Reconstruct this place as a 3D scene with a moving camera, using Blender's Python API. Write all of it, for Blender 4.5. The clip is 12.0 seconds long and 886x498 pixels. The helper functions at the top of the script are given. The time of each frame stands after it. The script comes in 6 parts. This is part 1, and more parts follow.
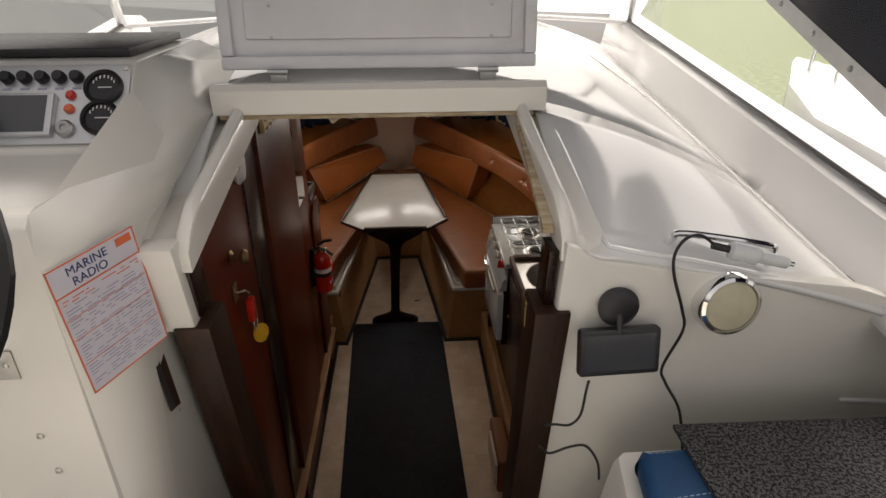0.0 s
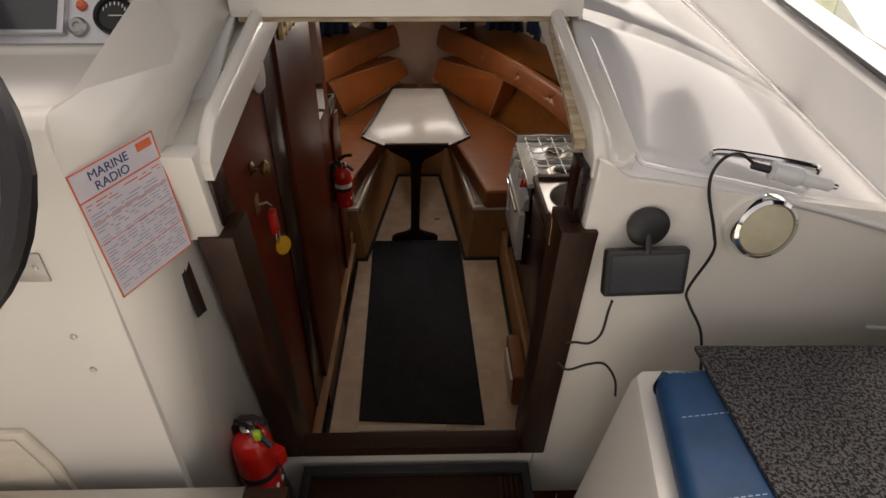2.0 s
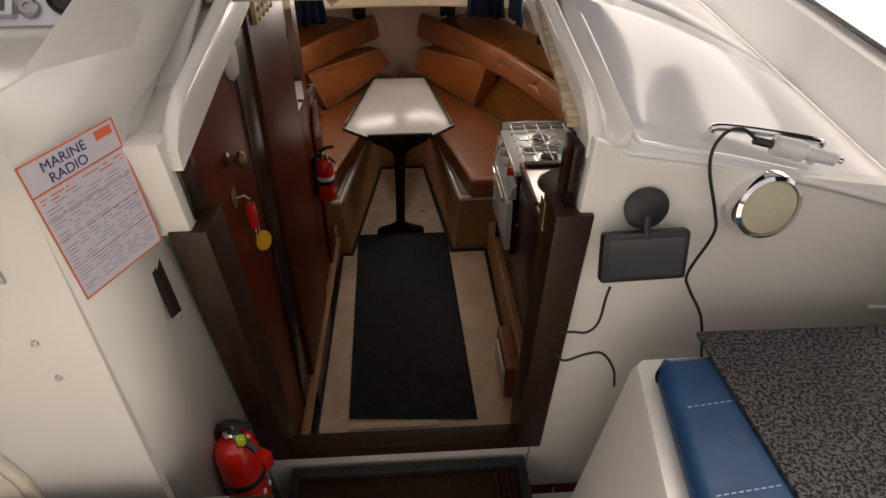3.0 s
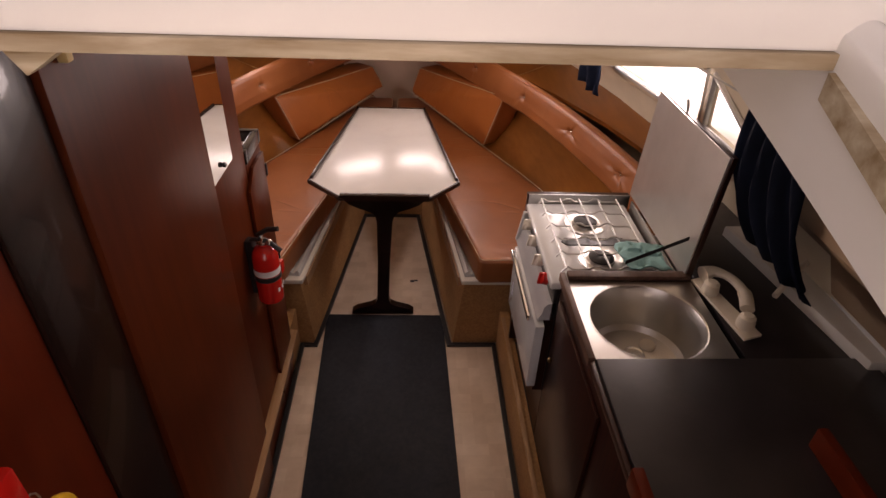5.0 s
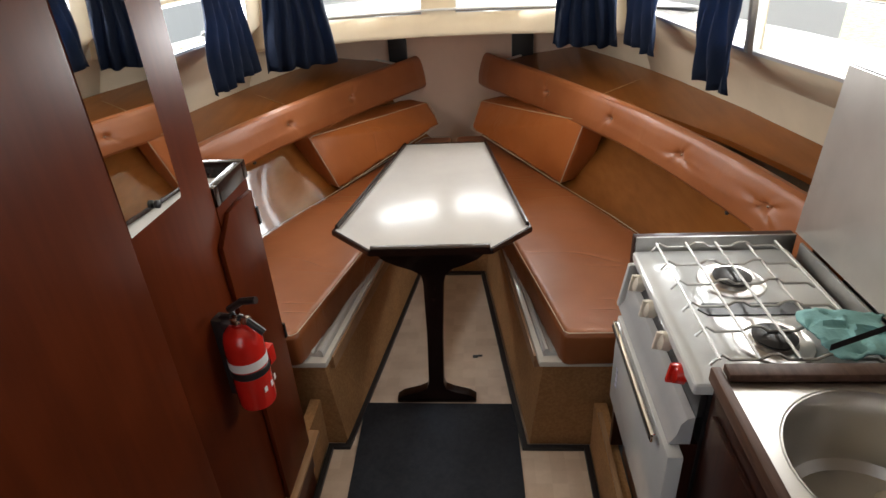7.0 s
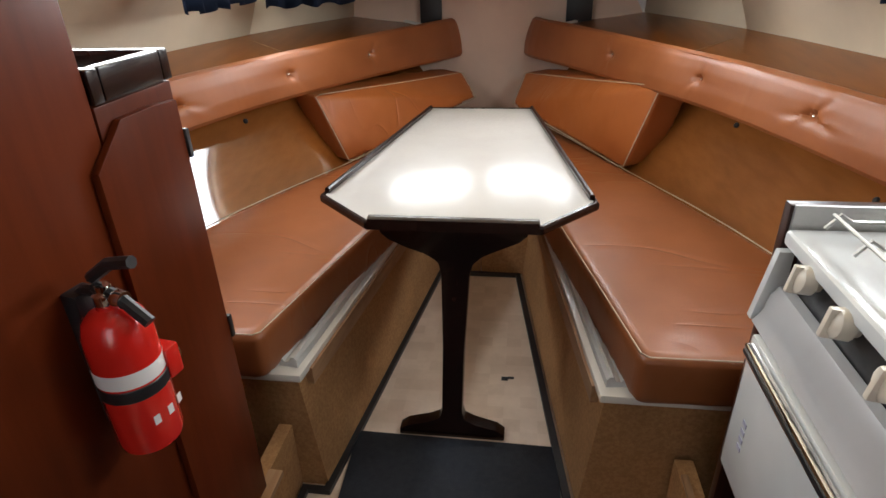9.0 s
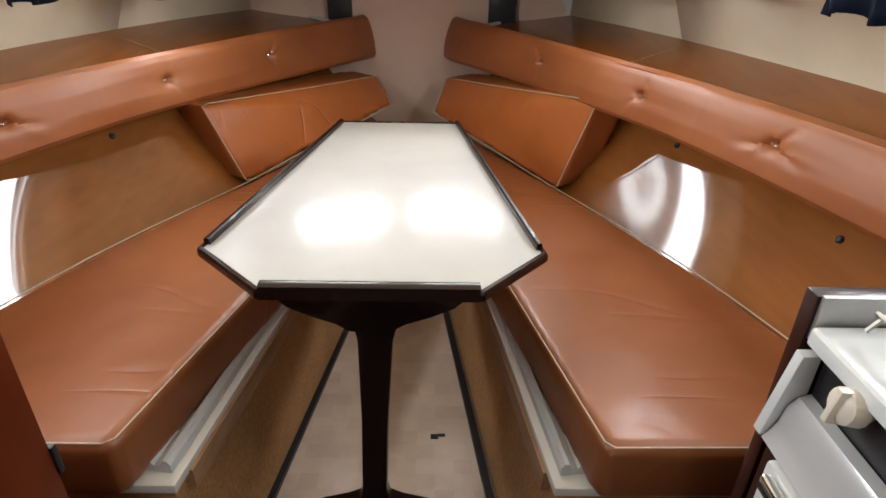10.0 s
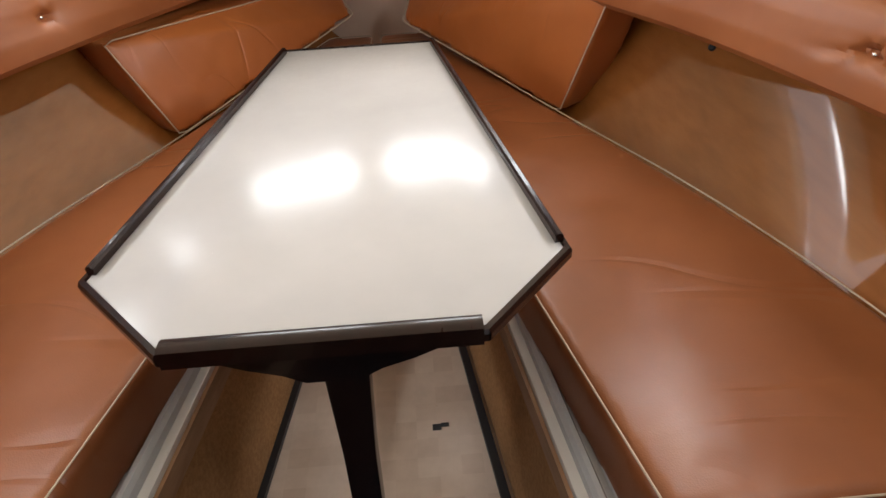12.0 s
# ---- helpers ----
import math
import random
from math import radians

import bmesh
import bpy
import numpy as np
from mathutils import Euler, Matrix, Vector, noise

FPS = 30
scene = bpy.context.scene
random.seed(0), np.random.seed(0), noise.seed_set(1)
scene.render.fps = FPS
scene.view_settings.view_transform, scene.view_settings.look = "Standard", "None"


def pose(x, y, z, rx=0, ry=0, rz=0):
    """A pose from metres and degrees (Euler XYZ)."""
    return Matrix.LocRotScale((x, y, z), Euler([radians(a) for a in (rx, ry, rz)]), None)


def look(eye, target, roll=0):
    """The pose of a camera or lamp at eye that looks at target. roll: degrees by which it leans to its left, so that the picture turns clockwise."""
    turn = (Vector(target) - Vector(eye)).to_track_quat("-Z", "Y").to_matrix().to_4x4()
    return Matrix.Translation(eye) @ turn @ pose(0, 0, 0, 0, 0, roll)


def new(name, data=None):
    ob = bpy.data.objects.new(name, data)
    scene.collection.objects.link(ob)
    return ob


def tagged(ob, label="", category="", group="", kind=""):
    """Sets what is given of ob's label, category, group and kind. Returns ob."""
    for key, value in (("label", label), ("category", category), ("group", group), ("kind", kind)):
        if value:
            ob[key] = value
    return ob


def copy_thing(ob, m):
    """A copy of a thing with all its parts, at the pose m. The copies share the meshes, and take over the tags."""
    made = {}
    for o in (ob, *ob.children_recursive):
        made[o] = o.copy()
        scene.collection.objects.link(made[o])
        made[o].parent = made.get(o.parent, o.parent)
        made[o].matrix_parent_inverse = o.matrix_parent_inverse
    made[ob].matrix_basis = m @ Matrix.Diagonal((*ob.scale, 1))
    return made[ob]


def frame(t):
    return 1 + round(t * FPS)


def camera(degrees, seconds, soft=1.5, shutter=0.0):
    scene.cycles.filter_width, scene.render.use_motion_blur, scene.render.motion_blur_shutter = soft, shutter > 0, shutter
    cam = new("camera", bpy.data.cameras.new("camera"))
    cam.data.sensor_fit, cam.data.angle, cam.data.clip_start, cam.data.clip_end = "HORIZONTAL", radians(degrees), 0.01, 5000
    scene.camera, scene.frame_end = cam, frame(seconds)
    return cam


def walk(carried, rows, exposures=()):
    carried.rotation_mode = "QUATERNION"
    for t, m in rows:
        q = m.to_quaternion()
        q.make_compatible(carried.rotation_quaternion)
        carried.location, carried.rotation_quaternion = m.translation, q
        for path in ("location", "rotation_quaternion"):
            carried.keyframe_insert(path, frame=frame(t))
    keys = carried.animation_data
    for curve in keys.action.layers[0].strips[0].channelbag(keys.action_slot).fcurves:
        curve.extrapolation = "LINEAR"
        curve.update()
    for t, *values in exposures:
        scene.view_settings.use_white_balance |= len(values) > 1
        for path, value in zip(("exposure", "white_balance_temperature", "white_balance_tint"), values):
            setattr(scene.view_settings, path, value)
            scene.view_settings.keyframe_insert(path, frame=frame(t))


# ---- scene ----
cam = camera(74.4, 12.0)
PATH = [
    (0, (0.098, -0.934, 2.014), (0.205, 0.857, 1.13), -0.2),
    (0.5, (0.045, -0.924, 1.987), (0.14, 0.78, 0.945), 0.2),
    (1, (0.049, -0.915, 1.984), (0.124, 0.746, 0.873), 0.5),
    (1.5, (0.073, -0.914, 1.976), (0.127, 0.748, 0.865), 0.5),
    (2, (0.087, -0.919, 1.994), (0.126, 0.738, 0.875), 0.2),
    (2.5, (0.098, -0.925, 1.981), (0.125, 0.74, 0.873), -0.8),
    (3, (0.084, -0.875, 1.955), (0.17, 0.767, 0.817), -0.5),
    (3.2, (0.079, -0.849, 1.942), (0.25, 0.783, 0.798), 0.4),
    (4.8, (0.115, -0.042, 1.817), (0.251, 1.561, 0.629), 3.6),
    (5, (0.125, 0.042, 1.797), (0.225, 1.692, 0.671), 2.4),
    (5.5, (0.166, 0.164, 1.746), (0.202, 1.839, 0.654), -0.3),
    (6, (0.164, 0.264, 1.665), (0.184, 1.956, 0.599), 0.4),
    (6.5, (0.182, 0.385, 1.576), (0.195, 2.141, 0.618), -3.9),
    (7, (0.179, 0.565, 1.488), (0.023, 2.313, 0.528), -3.6),
    (7.2, (0.166, 0.61, 1.483), (-0.035, 2.349, 0.515), -5.5),
    (8.8, (0.155, 0.881, 1.239), (-0.14, 2.633, 0.321), -1.5),
    (9, (0.141, 0.969, 1.179), (-0.11, 2.728, 0.262), -1.7),
    (9.5, (0.114, 1.186, 1.134), (0.083, 2.96, 0.212), 0.3),
    (10, (0.111, 1.244, 1.176), (0.141, 3.009, 0.236), 1.2),
    (10.5, (0.141, 1.296, 1.188), (0.071, 3.039, 0.211), -0.8),
    (11, (0.153, 1.463, 1.199), (0.06, 3.221, 0.25), -4.5),
    (11.5, (0.173, 1.545, 1.148), (0.078, 3.231, 0.076), -5.7),
    (12, (0.134, 1.577, 1.144), (0.177, 3.155, -0.084), -3.4),
]
EXPOSURES = [(0.0, 0.78, 7300, 15), (0.5, 0.72, 7450, 17), (3.2, 0.98, 7700, 20), (4.8, 1.55, 8000, 36), (5.4, 2.0, 7900, 36), (6.0, 2.2, 7500, 30), (7.2, 2.1, 6500, 10), (9.0, 2.45, 6350, 10), (9.7, 2.55, 6350, 10), (11.0, 2.35, 6500, 13), (12.0, 2.25, 6500, 13)]
walk(cam, [(t, look(eye, target, roll)) for t, eye, target, roll in PATH], EXPOSURES)

# ---- world and light ----
world = bpy.data.worlds.new("sky")
scene.world = world
world.use_nodes = True
wn = world.node_tree
wn.nodes.clear()
w_out = wn.nodes.new("ShaderNodeOutputWorld")
w_bg = wn.nodes.new("ShaderNodeBackground")
w_sky = wn.nodes.new("ShaderNodeTexSky")
w_sky.sky_type = "NISHITA"
w_sky.sun_disc = False
w_sky.sun_elevation = radians(52)
w_sky.sun_rotation = radians(20)
w_sky.air_density = 1.0
w_sky.dust_density = 6.0
w_bg.inputs["Strength"].default_value = 0.15
# an overcast sky: the clear-sky colour is greyed towards white cloud
w_hsv = wn.nodes.new("ShaderNodeHueSaturation")
w_hsv.inputs["Saturation"].default_value = 0.18
wn.links.new(w_sky.outputs[0], w_hsv.inputs["Color"])
wn.links.new(w_hsv.outputs[0], w_bg.inputs["Color"])
wn.links.new(w_bg.outputs[0], w_out.inputs["Surface"])

sun_data = bpy.data.lights.new("sun", "SUN")
sun_data.energy = 1.2
sun_data.angle = radians(25)
sun_data.color = (1.0, 0.97, 0.92)
sun_ob = new("sun", sun_data)
sun_ob.matrix_world = look((2, 5, 8), (0, 0, 0))


def window_light(name, centre, aim, wide, high, watts):
    """Sky light standing in a window's opening."""
    data = bpy.data.lights.new(name, "AREA")
    data.shape, data.size, data.size_y, data.energy = "RECTANGLE", wide, high, watts
    data.color = (0.95, 0.98, 1.0)
    ob = new(name, data)
    ob.matrix_world = look(centre, aim)
    return ob


# ---- materials ----
def nodes_of(name):
    m = bpy.data.materials.new(name)
    m.use_nodes = True
    t = m.node_tree
    return m, t, t.nodes["Principled BSDF"]


def ramp(t, fac, stops):
    r = t.nodes.new("ShaderNodeValToRGB")
    while len(r.color_ramp.elements) < len(stops):
        r.color_ramp.elements.new(0.5)
    for e, (p, c) in zip(r.color_ramp.elements, stops):
        e.position, e.color = p, (*c, 1)
    t.links.new(fac, r.inputs[0])
    return r.outputs[0]


def coords(t, scale=(1, 1, 1), turn=(0, 0, 0)):
    tc = t.nodes.new("ShaderNodeTexCoord")
    mp = t.nodes.new("ShaderNodeMapping")
    mp.inputs["Scale"].default_value = scale
    mp.inputs["Rotation"].default_value = [radians(a) for a in turn]
    t.links.new(tc.outputs["Object"], mp.inputs[0])
    return mp.outputs[0]


def noise_tex(t, vec, scale, detail=4, rough=0.55, distort=0.0):
    n = t.nodes.new("ShaderNodeTexNoise")
    n.inputs["Scale"].default_value, n.inputs["Detail"].default_value = scale, detail
    n.inputs["Roughness"].default_value, n.inputs["Distortion"].default_value = rough, distort
    t.links.new(vec, n.inputs["Vector"])
    return n.outputs[0]


def bump(t, b, height, strength, dist=0.01):
    n = t.nodes.new("ShaderNodeBump")
    n.inputs["Strength"].default_value, n.inputs["Distance"].default_value = strength, dist
    t.links.new(height, n.inputs["Height"])
    t.links.new(n.outputs[0], b.inputs["Normal"])


def mix(t, fac, a, b, kind="MIX"):
    n = t.nodes.new("ShaderNodeMix")
    n.data_type, n.blend_type = "RGBA", kind
    for sock, v in ((n.inputs[0], fac), (n.inputs[6], a), (n.inputs[7], b)):
        if hasattr(v, "is_linked"):
            t.links.new(v, sock)
        else:
            sock.default_value = v if isinstance(v, float) else (*v, 1)
    return n.outputs[2]


def painted(name, colour, rough=0.4, vary=0.12, scale=6.0, metal=0.0, bumpy=0.0, bump_scale=120.0, coat=0.0, stain=None, spec=0.5, wear=0.25):
    """A plain surface with broad and fine variation of tone, and optional stain colour in patches."""
    m, t, b = nodes_of(name)
    v = coords(t)
    lo, hi = [max(0, c * (1 - vary)) for c in colour], [min(1, c * (1 + vary)) for c in colour]
    col = ramp(t, noise_tex(t, v, scale, 5), [(0.3, lo), (0.7, hi)])
    if stain:
        fac = ramp(t, noise_tex(t, v, scale * 0.6, 8, 0.65), [(0.58, (0, 0, 0)), (0.75, (0.5, 0.5, 0.5))])
        col = mix(t, fac, col, stain)
    t.links.new(col, b.inputs["Base Color"])
    rr = t.nodes.new("ShaderNodeMapRange")
    rr.inputs["To Min"].default_value, rr.inputs["To Max"].default_value = max(0.02, rough * (1 - wear)), min(1, rough * (1 + wear))
    t.links.new(noise_tex(t, v, scale * 7, 3), rr.inputs[0])
    t.links.new(rr.outputs[0], b.inputs["Roughness"])
    b.inputs["Metallic"].default_value = metal
    b.inputs["Specular IOR Level"].default_value = spec
    b.inputs["Coat Weight"].default_value = coat
    b.inputs["Coat Roughness"].default_value = 0.06
    if bumpy:
        bump(t, b, noise_tex(t, v, bump_scale, 3), bumpy, 0.003)
    return m


def wooden(name, dark, light, rough=0.25, stretch=(14, 1.2, 14), coat=0.5, turn=(0, 0, 0), blotch=0.35, relief=0.03, distort=0.3, spec=0.28):
    """Varnished wood with long grain, broad tone changes and a clear coat."""
    m, t, b = nodes_of(name)
    v = coords(t, stretch, turn)
    g = noise_tex(t, v, 5.0, 5, 0.55, distort)
    col = ramp(t, g, [(0.32, dark), (0.5, [(a + c) / 2 for a, c in zip(dark, light)]), (0.68, light)])
    broad = ramp(t, noise_tex(t, coords(t), 2.2, 3), [(0.3, (1 - blotch,) * 3), (0.7, (1, 1, 1))])
    col = mix(t, 1.0, col, broad, "MULTIPLY")
    t.links.new(col, b.inputs["Base Color"])
    b.inputs["Roughness"].default_value = rough
    b.inputs["Specular IOR Level"].default_value = spec
    b.inputs["Coat Weight"].default_value = coat
    b.inputs["Coat Roughness"].default_value = 0.03
    if relief:
        bump(t, b, g, relief, 0.001)
    return m


def leather(name, dark, light, creased=0.36):
    m, t, b = nodes_of(name)
    v = coords(t)
    col = ramp(t, noise_tex(t, v, 3.5, 4), [(0.3, dark), (0.72, light)])
    t.links.new(col, b.inputs["Base Color"])
    rr = t.nodes.new("ShaderNodeMapRange")
    rr.inputs["To Min"].default_value, rr.inputs["To Max"].default_value = 0.29, 0.47
    t.links.new(noise_tex(t, v, 9, 4), rr.inputs[0])
    t.links.new(rr.outputs[0], b.inputs["Roughness"])
    vor = t.nodes.new("ShaderNodeTexVoronoi")
    vor.inputs["Scale"].default_value = 420
    t.links.new(v, vor.inputs["Vector"])
    # sparse creases: lines along one level of a slow field, only in patches; and a soft swell
    field = noise_tex(t, coords(t, (0.6, 2.6, 1), (0, 0, 28)), 2.6, 1, 0.4, 0.25)
    crease = ramp(t, field, [(0.44, (1, 1, 1)), (0.485, (0.72,) * 3), (0.5, (0, 0, 0)), (0.53, (0.85,) * 3), (0.58, (1, 1, 1))])
    patch = ramp(t, noise_tex(t, v, 2.6, 2), [(0.45, (0, 0, 0)), (0.64, (1, 1, 1))])
    lines = mix(t, patch, (1, 1, 1), crease) if creased > 0.2 else patch
    swell = noise_tex(t, coords(t, (1, 1.6, 1), (0, 0, -20)), 7.0, 3, 0.5, 0.4)
    wr = mix(t, 0.40, lines, swell)
    add = t.nodes.new("ShaderNodeMath")
    add.operation = "MULTIPLY_ADD"
    add.inputs[1].default_value = 0.035
    t.links.new(vor.outputs[0], add.inputs[0])
    t.links.new(wr, add.inputs[2])
    bump(t, b, add.outputs[0], creased, 0.009)
    return m


def glassy(name, tint=(1, 1, 1), rough=0.0):
    m, t, b = nodes_of(name)
    t.nodes.remove(b)
    g = t.nodes.new("ShaderNodeBsdfTransparent")
    g.inputs[0].default_value = (*tint, 1)
    s = t.nodes.new("ShaderNodeBsdfGlossy")
    s.inputs["Roughness"].default_value = rough
    mx = t.nodes.new("ShaderNodeMixShader")
    mx.inputs[0].default_value = 0.06
    t.links.new(g.outputs[0], mx.inputs[1])
    t.links.new(s.outputs[0], mx.inputs[2])
    t.links.new(mx.outputs[0], t.nodes["Material Output"].inputs[0])
    return m


def speckled(name, dark, light, scale, rough=0.95, height=0.8, edge=0.12):
    """Looped or needled pile: fine speckle with relief."""
    m, t, b = nodes_of(name)
    v = coords(t)
    n = noise_tex(t, v, scale, 2, 0.7)
    col = ramp(t, n, [(0.5 - edge, dark), (0.5 + edge, light)])
    broad = ramp(t, noise_tex(t, v, 7, 5), [(0.25, (0.72,) * 3), (0.7, (1, 1, 1))])
    t.links.new(mix(t, 1.0, col, broad, "MULTIPLY"), b.inputs["Base Color"])
    b.inputs["Roughness"].default_value = rough
    bump(t, b, n, height, 0.004)
    return m


def floor_vinyl(name):
    """Beige sheet vinyl printed with small squares of slightly different tone."""
    m, t, b = nodes_of(name)
    v = coords(t)
    ch = t.nodes.new("ShaderNodeTexVoronoi")
    ch.distance, ch.inputs["Scale"].default_value, ch.inputs["Randomness"].default_value = "CHEBYCHEV", 21, 0.0
    t.links.new(v, ch.inputs["Vector"])
    tone = ramp(t, ch.outputs["Color"], [(0.15, (0.70, 0.55, 0.42)), (0.85, (0.78, 0.635, 0.50))])
    dirt = ramp(t, noise_tex(t, v, 5, 7, 0.65), [(0.3, (0.78, 0.74, 0.7)), (0.65, (1, 1, 1))])
    t.links.new(mix(t, 1.0, tone, dirt, "MULTIPLY"), b.inputs["Base Color"])
    rr = t.nodes.new("ShaderNodeMapRange")
    rr.inputs["To Min"].default_value, rr.inputs["To Max"].default_value = 0.22, 0.42
    t.links.new(noise_tex(t, v, 14, 4), rr.inputs[0])
    t.links.new(rr.outputs[0], b.inputs["Roughness"])
    return m


GELCOAT = painted("white_gelcoat", (0.74, 0.725, 0.67), 0.26, 0.025, 1.3, coat=0.3, wear=0.05)
GELCOAT_OUT = painted("deck_gelcoat", (0.74, 0.74, 0.73), 0.2, 0.02, 2, coat=0.5, wear=0.08)
LID_WHITE = painted("lid_gelcoat", (0.66, 0.66, 0.68), 0.42, 0.05, 9, stain=(0.5, 0.49, 0.48))
CREAM = painted("cream_lining", (0.66, 0.565, 0.42), 0.6, 0.08, 4, bumpy=0.1)
BEIGE = painted("beige_vinyl", (0.80, 0.61, 0.48), 0.55, 0.06, 5, bumpy=0.12)
TAN_LINING = painted("tan_lining", (0.46, 0.32, 0.205), 0.6, 0.08, 4, bumpy=0.12, stain=(0.36, 0.25, 0.16))
RAW_EDGE = wooden("raw_timber_edge", (0.30, 0.2, 0.1), (0.66, 0.56, 0.40), 0.8, (2, 14, 14), 0.0)
MAHOGANY = wooden("mahogany_panel", (0.098, 0.0172, 0.0047), (0.130, 0.0240, 0.0065), 0.34, (7, 7, 0.6), 0.0, blotch=0.45, spec=0.11)
RED_DOOR = wooden("red_mahogany", (0.135, 0.0155, 0.0036), (0.165, 0.0200, 0.0045), 0.30, (7, 7, 0.6), 0.0, blotch=0.45, spec=0.14)
DARK_WOOD = wooden("dark_stained_wood", (0.010, 0.0045, 0.0035), (0.026, 0.009, 0.006), 0.26, (12, 1.5, 12), 0.15)
TRIM_WOOD = wooden("companionway_timber", (0.020, 0.009, 0.005), (0.044, 0.017, 0.008), 0.42, (22, 22, 1.4), 0.1)
GALLEY_WOOD = wooden("galley_front_wood", (0.022, 0.006, 0.004), (0.050, 0.013, 0.007), 0.33, (22, 22, 1.2), 0.12)
LOCKER_WOOD = wooden("glossy_teak_panel", (0.285, 0.098, 0.020), (0.34, 0.122, 0.026), 0.4, (7, 0.5, 7), 1.0, (0, 0, 22), 0.25, 0.0, 0.15, 0.08)
SHELF_WOOD = wooden("varnished_shelf_board", (0.25, 0.084, 0.018), (0.30, 0.105, 0.023), 0.4, (7, 0.5, 7), 0.8, (0, 0, 22), 0.25, 0.0, 0.15, 0.08)
TAN_STRIP = wooden("tan_batten", (0.36, 0.19, 0.09), (0.5, 0.3, 0.16), 0.5, (12, 1, 12), 0.1)
# one orange vinyl: cushions and bolsters toned down for the light's falloff aft
LEATHER = leather("orange_vinyl", (0.235, 0.075, 0.024), (0.33, 0.112, 0.038))
LEATHER_PILLOW = leather("orange_vinyl_pillow", (0.38, 0.113, 0.027), (0.49, 0.157, 0.042))
LEATHER_BOLSTER = leather("orange_vinyl_bolster", (0.26, 0.080, 0.025), (0.36, 0.122, 0.041), 0.10)
PIPING = painted("cream_piping", (0.58, 0.47, 0.34), 0.5, 0.08, 20)
TABLE_WHITE = painted("white_laminate", (0.45, 0.435, 0.415), 0.24, 0.03, 12, coat=0.0)
CARPET_BROWN = speckled("brown_lining_carpet", (0.38, 0.195, 0.076), (0.48, 0.255, 0.102), 110, height=0.3)
CARPET_GREY = speckled("grey_carpet", (0.004, 0.004, 0.005), (0.105, 0.102, 0.105), 190, height=1.0, edge=0.05)
RUBBER = painted("black_ribbed_rubber", (0.009, 0.012, 0.019), 0.75, 0.3, 9, bumpy=0.4, bump_scale=260)
BLACK = painted("black_plastic", (0.016, 0.016, 0.018), 0.4, 0.2, 12)
SCREEN = painted("dark_screen", (0.045, 0.048, 0.055), 0.14, 0.1, 6, coat=0.5)
COUNTER = painted("black_laminate", (0.022, 0.018, 0.020), 0.33, 0.3, 9, stain=(0.05, 0.042, 0.042))
WORN_WOOD = wooden("worn_wood_edge", (0.085, 0.040, 0.026), (0.17, 0.095, 0.066), 0.5, (12, 1.5, 12), 0.0)
YELLOWED = painted("yellowed_plastic", (0.60, 0.44, 0.20), 0.45, 0.08, 20)
STEEL = painted("brushed_steel", (0.62, 0.60, 0.57), 0.34, 0.03, 2.5, metal=1.0)
STEEL_DULL = painted("dull_steel", (0.48, 0.48, 0.47), 0.45, 0.12, 14, metal=1.0)
CHROME = painted("chrome", (0.80, 0.80, 0.80), 0.08, 0.04, 20, metal=1.0)
BRASS = painted("dull_brass", (0.34, 0.24, 0.12), 0.4, 0.2, 20, metal=1.0)
ALU = painted("aluminium_frame", (0.60, 0.61, 0.62), 0.38, 0.06, 15, metal=0.8)
ENAMEL = painted("white_enamel", (0.62, 0.645, 0.65), 0.16, 0.04, 10, coat=0.4)
ENAMEL_GREY = painted("grey_enamel", (0.42, 0.43, 0.44), 0.22, 0.06, 10, coat=0.3)
LID_METAL = painted("grey_lid_lining", (0.55, 0.53, 0.50), 0.33, 0.1, 5, metal=0.75, stain=(0.42, 0.37, 0.31))
RED = painted("red_paint", (0.62, 0.018, 0.012), 0.22, 0.08, 9, coat=0.5)
LABEL_WHITE = painted("white_label", (0.75, 0.73, 0.72), 0.5, 0.05, 20)
PAPER = painted("placard_paper", (0.62, 0.60, 0.66), 0.45, 0.03, 20)
ORANGE_INK = painted("orange_ink", (0.72, 0.16, 0.07), 0.5, 0.06, 20)
BLUE_INK = painted("dark_blue_ink", (0.03, 0.05, 0.16), 0.6, 0.1, 20)
GREY_INK = painted("grey_ink", (0.33, 0.34, 0.45), 0.6, 0.1, 20)
YELLOW = painted("yellow_plastic", (0.72, 0.40, 0.03), 0.4, 0.1, 20)
LIME = painted("lime_plastic", (0.5, 0.72, 0.05), 0.4, 0.1, 20)
IVORY = painted("ivory_plastic", (0.72, 0.66, 0.55), 0.4, 0.06, 20)
KNOB_IVORY = painted("ivory_knob", (0.70, 0.64, 0.54), 0.35, 0.06, 20)
CLOTH = painted("teal_cloth", (0.22, 0.46, 0.46), 0.9, 0.15, 25, bumpy=0.5, bump_scale=90)
NAVY = painted("navy_curtain", (0.008, 0.013, 0.028), 0.9, 0.3, 14, bumpy=0.4, bump_scale=300, spec=0.15)
thin = NAVY.node_tree.nodes.new("ShaderNodeBsdfTranslucent")
thin.inputs[0].default_value = (0.045, 0.075, 0.14, 1)
both = NAVY.node_tree.nodes.new("ShaderNodeMixShader")
both.inputs[0].default_value = 0.3
NAVY.node_tree.links.new(NAVY.node_tree.nodes["Principled BSDF"].outputs[0], both.inputs[1])
NAVY.node_tree.links.new(thin.outputs[0], both.inputs[2])
NAVY.node_tree.links.new(both.outputs[0], NAVY.node_tree.nodes["Material Output"].inputs[0])
NAVY_CANVAS = painted("navy_canvas", (0.006, 0.007, 0.018), 0.95, 0.2, 8, bumpy=0.4, bump_scale=400, spec=0.08)
STITCH = painted("pale_thread", (0.30, 0.40, 0.52), 0.7, 0.1, 30)
